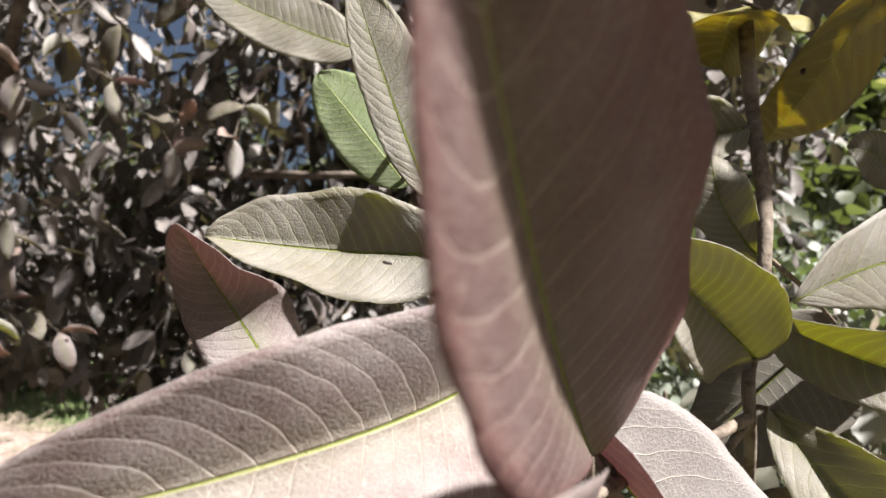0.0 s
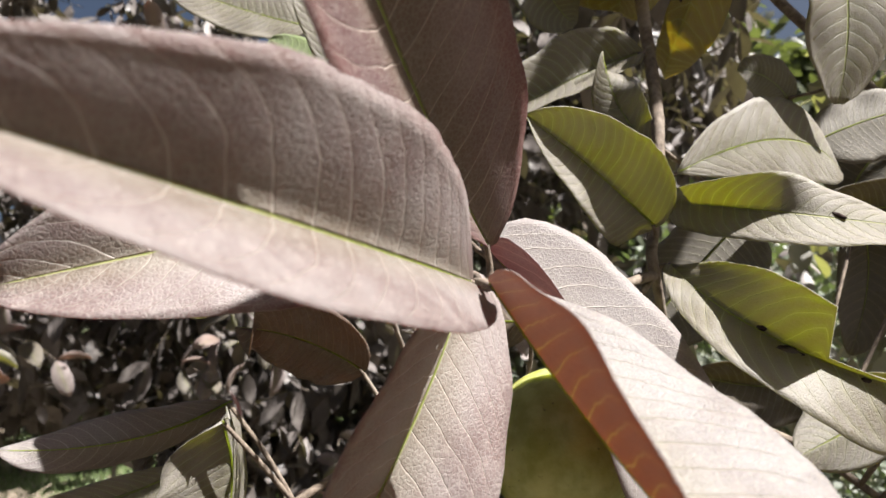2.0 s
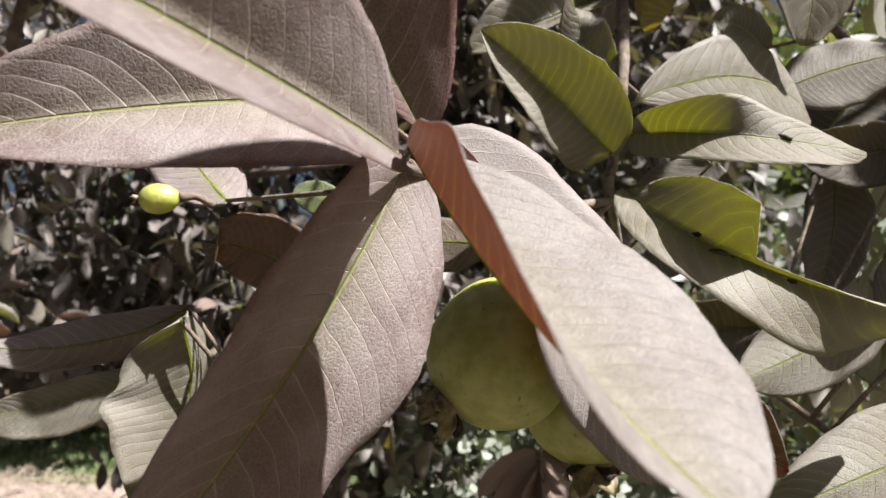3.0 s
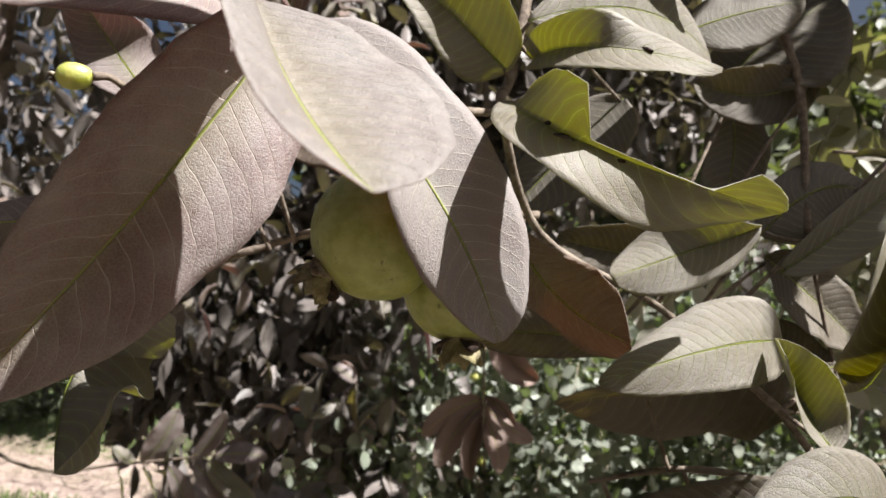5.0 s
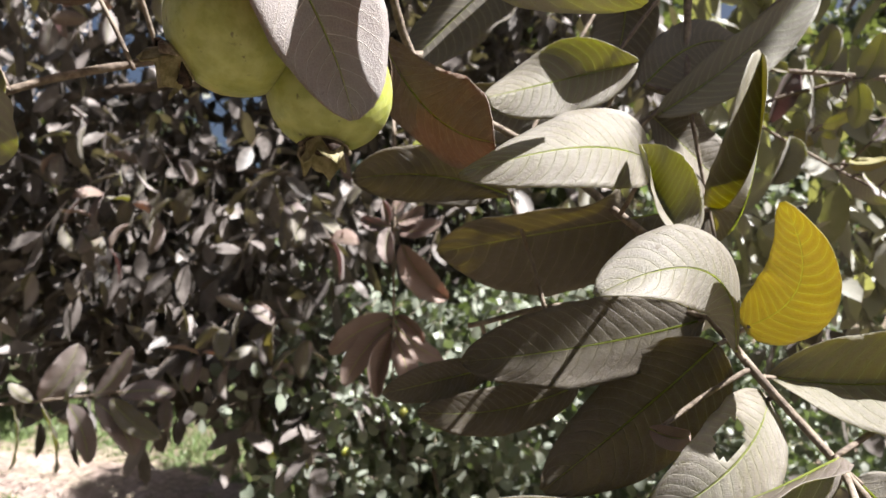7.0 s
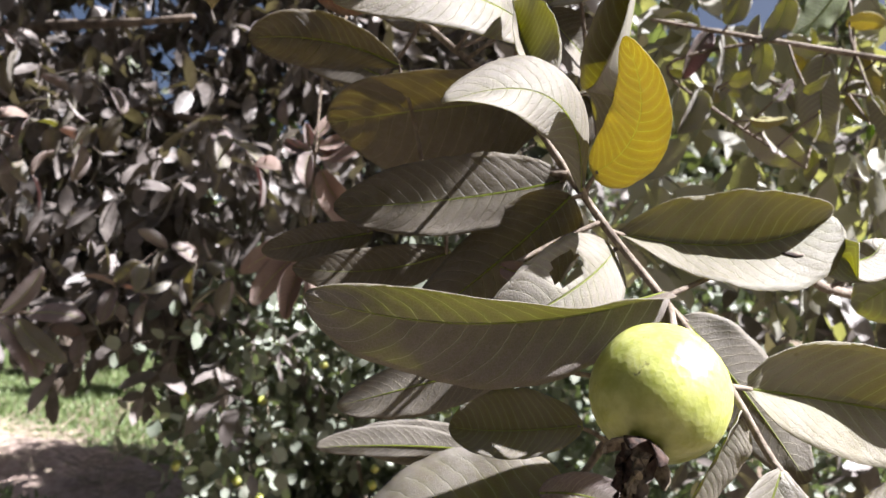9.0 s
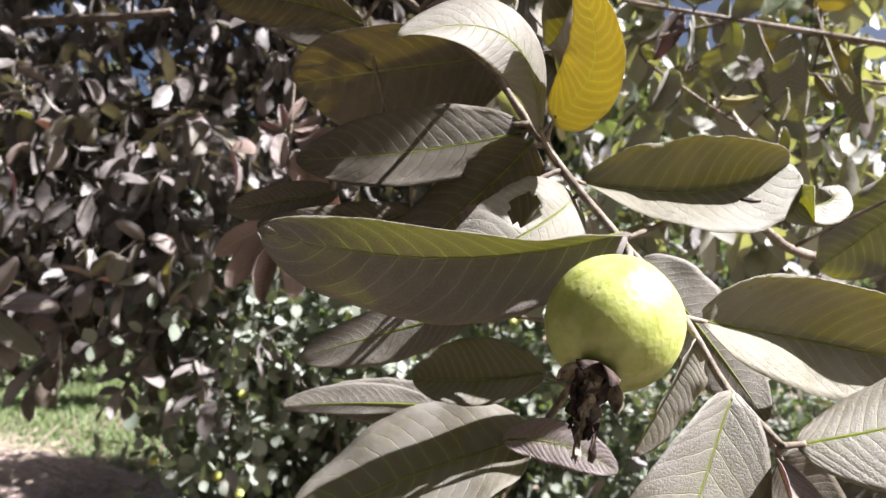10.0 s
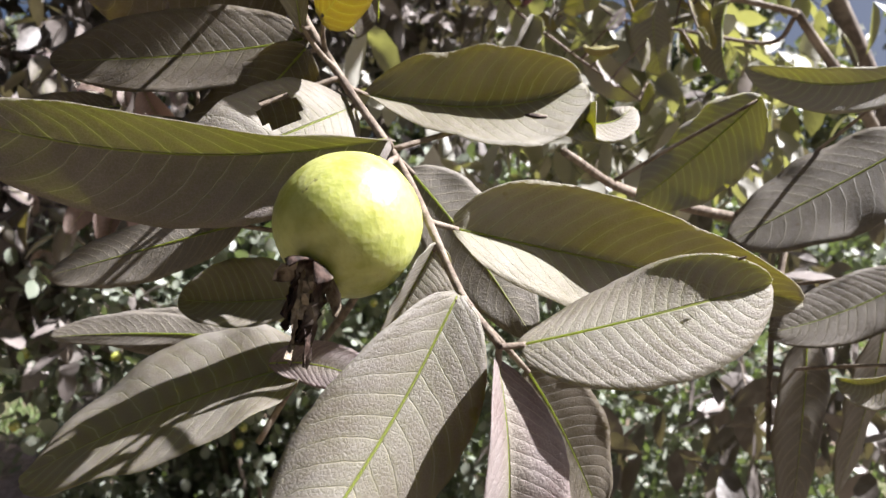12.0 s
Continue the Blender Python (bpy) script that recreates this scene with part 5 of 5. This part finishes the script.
on_branch(bough, (0.6613, 0.5340, 1.5461), (0.6587, 0.5378, 1.5075), (0.6684, 0.5403, 1.4700), (-0.0157, 0.0126, -0.0004), (0.0135, 0.0166, 0.0026), "olive")
on_branch(bough, (0.5821, 0.5404, 1.5568), (0.5778, 0.5400, 1.5664), (0.5767, 0.5391, 1.5766), (-0.0050, -0.0070, -0.0018), (0.0034, -0.0039, 0.0007), "olive")
on_branch(bough, (0.6613, 0.5610, 1.5595), (0.6721, 0.5601, 1.5584), (0.6814, 0.5596, 1.5543), (0.0007, -0.0019, 0.0032), (-0.0007, 0.0011, -0.0029), "olive")
on_branch(bough, (0.6022, 0.5256, 1.5776), (0.6207, 0.5236, 1.5801), (0.6395, 0.5222, 1.5768), (0.0005, 0.0072, -0.0063), (-0.0003, -0.0044, 0.0066), "yellow")
on_branch(bough, (0.5093, 0.5231, 1.4795), (0.5264, 0.5216, 1.4783), (0.5426, 0.5197, 1.4827), (0.0007, 0.0022, -0.0050), (0.0004, 0.0108, 0.0077), "yellow")
on_branch(bough, (0.5331, 0.5700, 1.4930), (0.5596, 0.5698, 1.4692), (0.5917, 0.5681, 1.4546), (-0.0091, 0.0066, -0.0142), (0.0069, -0.0111, 0.0112), "olive")
on_branch(bough, (0.5306, 0.5244, 1.4986), (0.5405, 0.5226, 1.5074), (0.5471, 0.5210, 1.5187), (-0.0037, 0.0001, 0.0031), (0.0048, -0.0001, -0.0040), "purple")
on_branch(bough, (0.5231, 0.5326, 1.5267), (0.5334, 0.5321, 1.5219), (0.5440, 0.5312, 1.5208), (0.0016, 0.0061, 0.0043), (-0.0017, -0.0064, -0.0045), "olive")
on_branch(bough, (0.5737, 0.5710, 1.5288), (0.5818, 0.5714, 1.5168), (0.5849, 0.5724, 1.5023), (0.0058, 0.0084, 0.0029), (-0.0051, 0.0056, -0.0019), "olive")
on_branch(bough, (0.5633, 0.5072, 1.4875), (0.5636, 0.5085, 1.4728), (0.5594, 0.5102, 1.4589), (0.0076, 0.0107, 0.0001), (-0.0065, -0.0091, -0.0001), "olive")
on_branch(bough, (0.6007, 0.5278, 1.5113), (0.6114, 0.5261, 1.5187), (0.6239, 0.5246, 1.5220), (-0.0013, 0.0083, 0.0053), (0.0014, -0.0086, -0.0055), "olive")
on_branch(bough, (0.6309, 0.5659, 1.5260), (0.6469, 0.5656, 1.5138), (0.6586, 0.5660, 1.4969), (-0.0059, 0.0032, -0.0056), (0.0063, 0.0106, 0.0060), "yellow")
on_branch(bough, (0.4619, 0.5262, 1.5048), (0.4564, 0.5287, 1.4834), (0.4452, 0.5315, 1.4642), (-0.0087, -0.0133, 0.0019), (0.0091, -0.0172, -0.0060), "olive")
on_branch(bough, (0.6096, 0.5037, 1.5011), (0.6166, 0.5036, 1.4943), (0.6211, 0.5040, 1.4854), (-0.0028, -0.0042, -0.0022), (0.0033, -0.0025, 0.0024), "olive")
on_branch(bough, (0.6193, 0.5167, 1.4804), (0.6203, 0.5173, 1.4732), (0.6186, 0.5181, 1.4663), (0.0019, -0.0020, -0.0003), (-0.0035, 0.0020, 0.0004), "green")
on_branch(bough, (0.5983, 0.5719, 1.4725), (0.6011, 0.5733, 1.4547), (0.5976, 0.5752, 1.4365), (0.0060, -0.0030, -0.0004), (-0.0057, 0.0058, 0.0007), "olive")
on_branch(bough, (0.4902, 0.5256, 1.5155), (0.5060, 0.5238, 1.5194), (0.5200, 0.5216, 1.5284), (-0.0043, -0.0134, 0.0059), (0.0037, 0.0114, -0.0050), "olive")
on_branch(bough, (0.4677, 0.5647, 1.5305), (0.4593, 0.5651, 1.5340), (0.4498, 0.5659, 1.5352), (-0.0007, 0.0036, -0.0038), (0.0007, -0.0012, 0.0031), "olive")
on_branch(bough, (0.4750, 0.5413, 1.5142), (0.4813, 0.5414, 1.5060), (0.4896, 0.5411, 1.5006), (-0.0029, 0.0024, -0.0031), (0.0028, -0.0035, 0.0030), "yellow")
on_branch(bough, (0.5432, 0.4987, 1.5024), (0.5559, 0.4970, 1.5080), (0.5663, 0.4952, 1.5170), (-0.0028, -0.0065, 0.0028), (0.0043, 0.0101, -0.0044), "olive")
on_branch(bough, (0.5293, 0.5369, 1.4736), (0.5396, 0.5371, 1.4609), (0.5528, 0.5367, 1.4520), (-0.0055, -0.0098, -0.0059), (0.0055, 0.0098, 0.0059), "purple")
on_branch(bough, (0.4924, 0.5405, 1.5154), (0.5017, 0.5400, 1.5116), (0.5096, 0.5399, 1.5045), (0.0019, -0.0014, 0.0031), (-0.0023, 0.0039, -0.0039), "olive")
on_branch(bough, (0.5284, 0.5635, 1.5473), (0.5370, 0.5606, 1.5705), (0.5373, 0.5583, 1.5950), (0.0112, 0.0159, -0.0004), (-0.0100, 0.0072, 0.0027), "olive")
on_branch(bough, (0.4815, 0.5102, 1.5599), (0.4887, 0.5080, 1.5770), (0.4901, 0.5062, 1.5954), (0.0077, -0.0065, -0.0026), (-0.0069, 0.0150, 0.0034), "olive")
on_branch(bough, (0.6159, 0.5237, 1.5286), (0.6079, 0.5243, 1.5309), (0.6012, 0.5244, 1.5364), (-0.0009, 0.0018, -0.0019), (0.0012, -0.0024, 0.0025), "olive")
# out-of-view leaf, added to throw a shadow along the wine leaf's midrib
on_branch(upper_branch, (0.1818, 0.1208, 1.7277), (0.1550, 0.0641, 1.7480), (0.1142, 0.0097, 1.7513), (0.0149, -0.0080, 0.0082), (-0.0128, 0.0068, -0.0076), "purple", wave=0.04, curl=0.03)

# dark spots, gnawed crusts and dirt that lie on single leaves
def leaf_spot(number, half, at, size, mat, name="leaf_spot"):
    """A thin ragged patch on one half (0 or 1) of a leaf."""
    ob, way, left, right = MADE[number]
    arm = (left, right)[half].normalized()
    way = way.normalized()
    face = way.cross(arm).normalized()
    at = Vector(at) - ob.parent.location
    verts, count = [at + face * 0.0006], 14
    for k in range(count):
        a = 2 * math.pi * k / count
        r = size * (1 + 0.45 * noise.noise(Vector((math.cos(a) * 1.7, math.sin(a) * 1.7, number * 2.3 + size * 900))))
        verts.append(at + way * (math.cos(a) * r * 1.2) + arm * (math.sin(a) * r) + face * 0.0004)
    verts += [v - face * 0.001 for v in verts]
    n = count + 1
    faces = [(0, 1 + k, 1 + (k + 1) % count) for k in range(count)]
    faces += [tuple(n + v for v in reversed(f)) for f in faces]
    faces += [(1 + k, n + 1 + k, n + 1 + (k + 1) % count, 1 + (k + 1) % count) for k in range(count)]
    return part(name, mesh_of(name, verts, faces, [mat]), ob)


for number, half, at, size, mat in (
    (9, 0, (0.1932, 0.2300, 1.5600), 0.0022, HUSK),
    (13, 0, (0.1477, 0.2019, 1.5238), 0.0013, HUSK),
    (13, 1, (0.1517, 0.1954, 1.5166), 0.0022, HUSK),
    (13, 1, (0.1545, 0.1945, 1.5148), 0.0012, HUSK),
    (13, 1, (0.1717, 0.1902, 1.5052), 0.0011, HUSK),
    (36, 1, (0.3685, 0.2355, 1.3312), 0.0030, HUSK),
    (6, 0, (0.0046, 0.2247, 1.6057), 0.0010, HUSK),
    (39, 0, (0.4002, 0.1409, 1.2682), 0.0009, HUSK),
    (59, 0, (0.1764, 0.3099, 1.6852), 0.0013, HUSK),
):
    leaf_spot(number, half, at, size, mat)

# ---------------------------------------------------------------- fruit
guava((0.0782, 0.2260, 1.4873), 0.0282, (-0.80, -0.22, -0.60), "green-yellow guava in shade behind a leaf", 1, 1.06, 0.6, (0.105, 0.245, 1.525))
guava((0.1107, 0.2440, 1.4662), 0.0268, (-0.06, -0.22, -1.0), "yellow-green guava hanging with dark calyx", 2, 1.05, 0.6, (0.118, 0.255, 1.535))
guava((0.2883, 0.1862, 1.2762), 0.0238, (-0.45, -0.52, -0.72), "ripe sunlit yellow-green guava with withered dark calyx", 3, 1.03, 1.0, (0.3072, 0.222, 1.3057), dangle=0.026)
guava((-0.0423, 0.2030, 1.5543), 0.0056, (-0.95, -0.15, 0.02), "small unripe bright green guava", 4, 1.3, 1.5, (-0.0262, 0.213, 1.5515))
guava((0.1473, 0.4488, 1.4785), 0.0120, (0.0, -0.1, -1.0), "small green guava in the foliage", 5, 1.15, 0.8, (0.15, 0.45, 1.52))
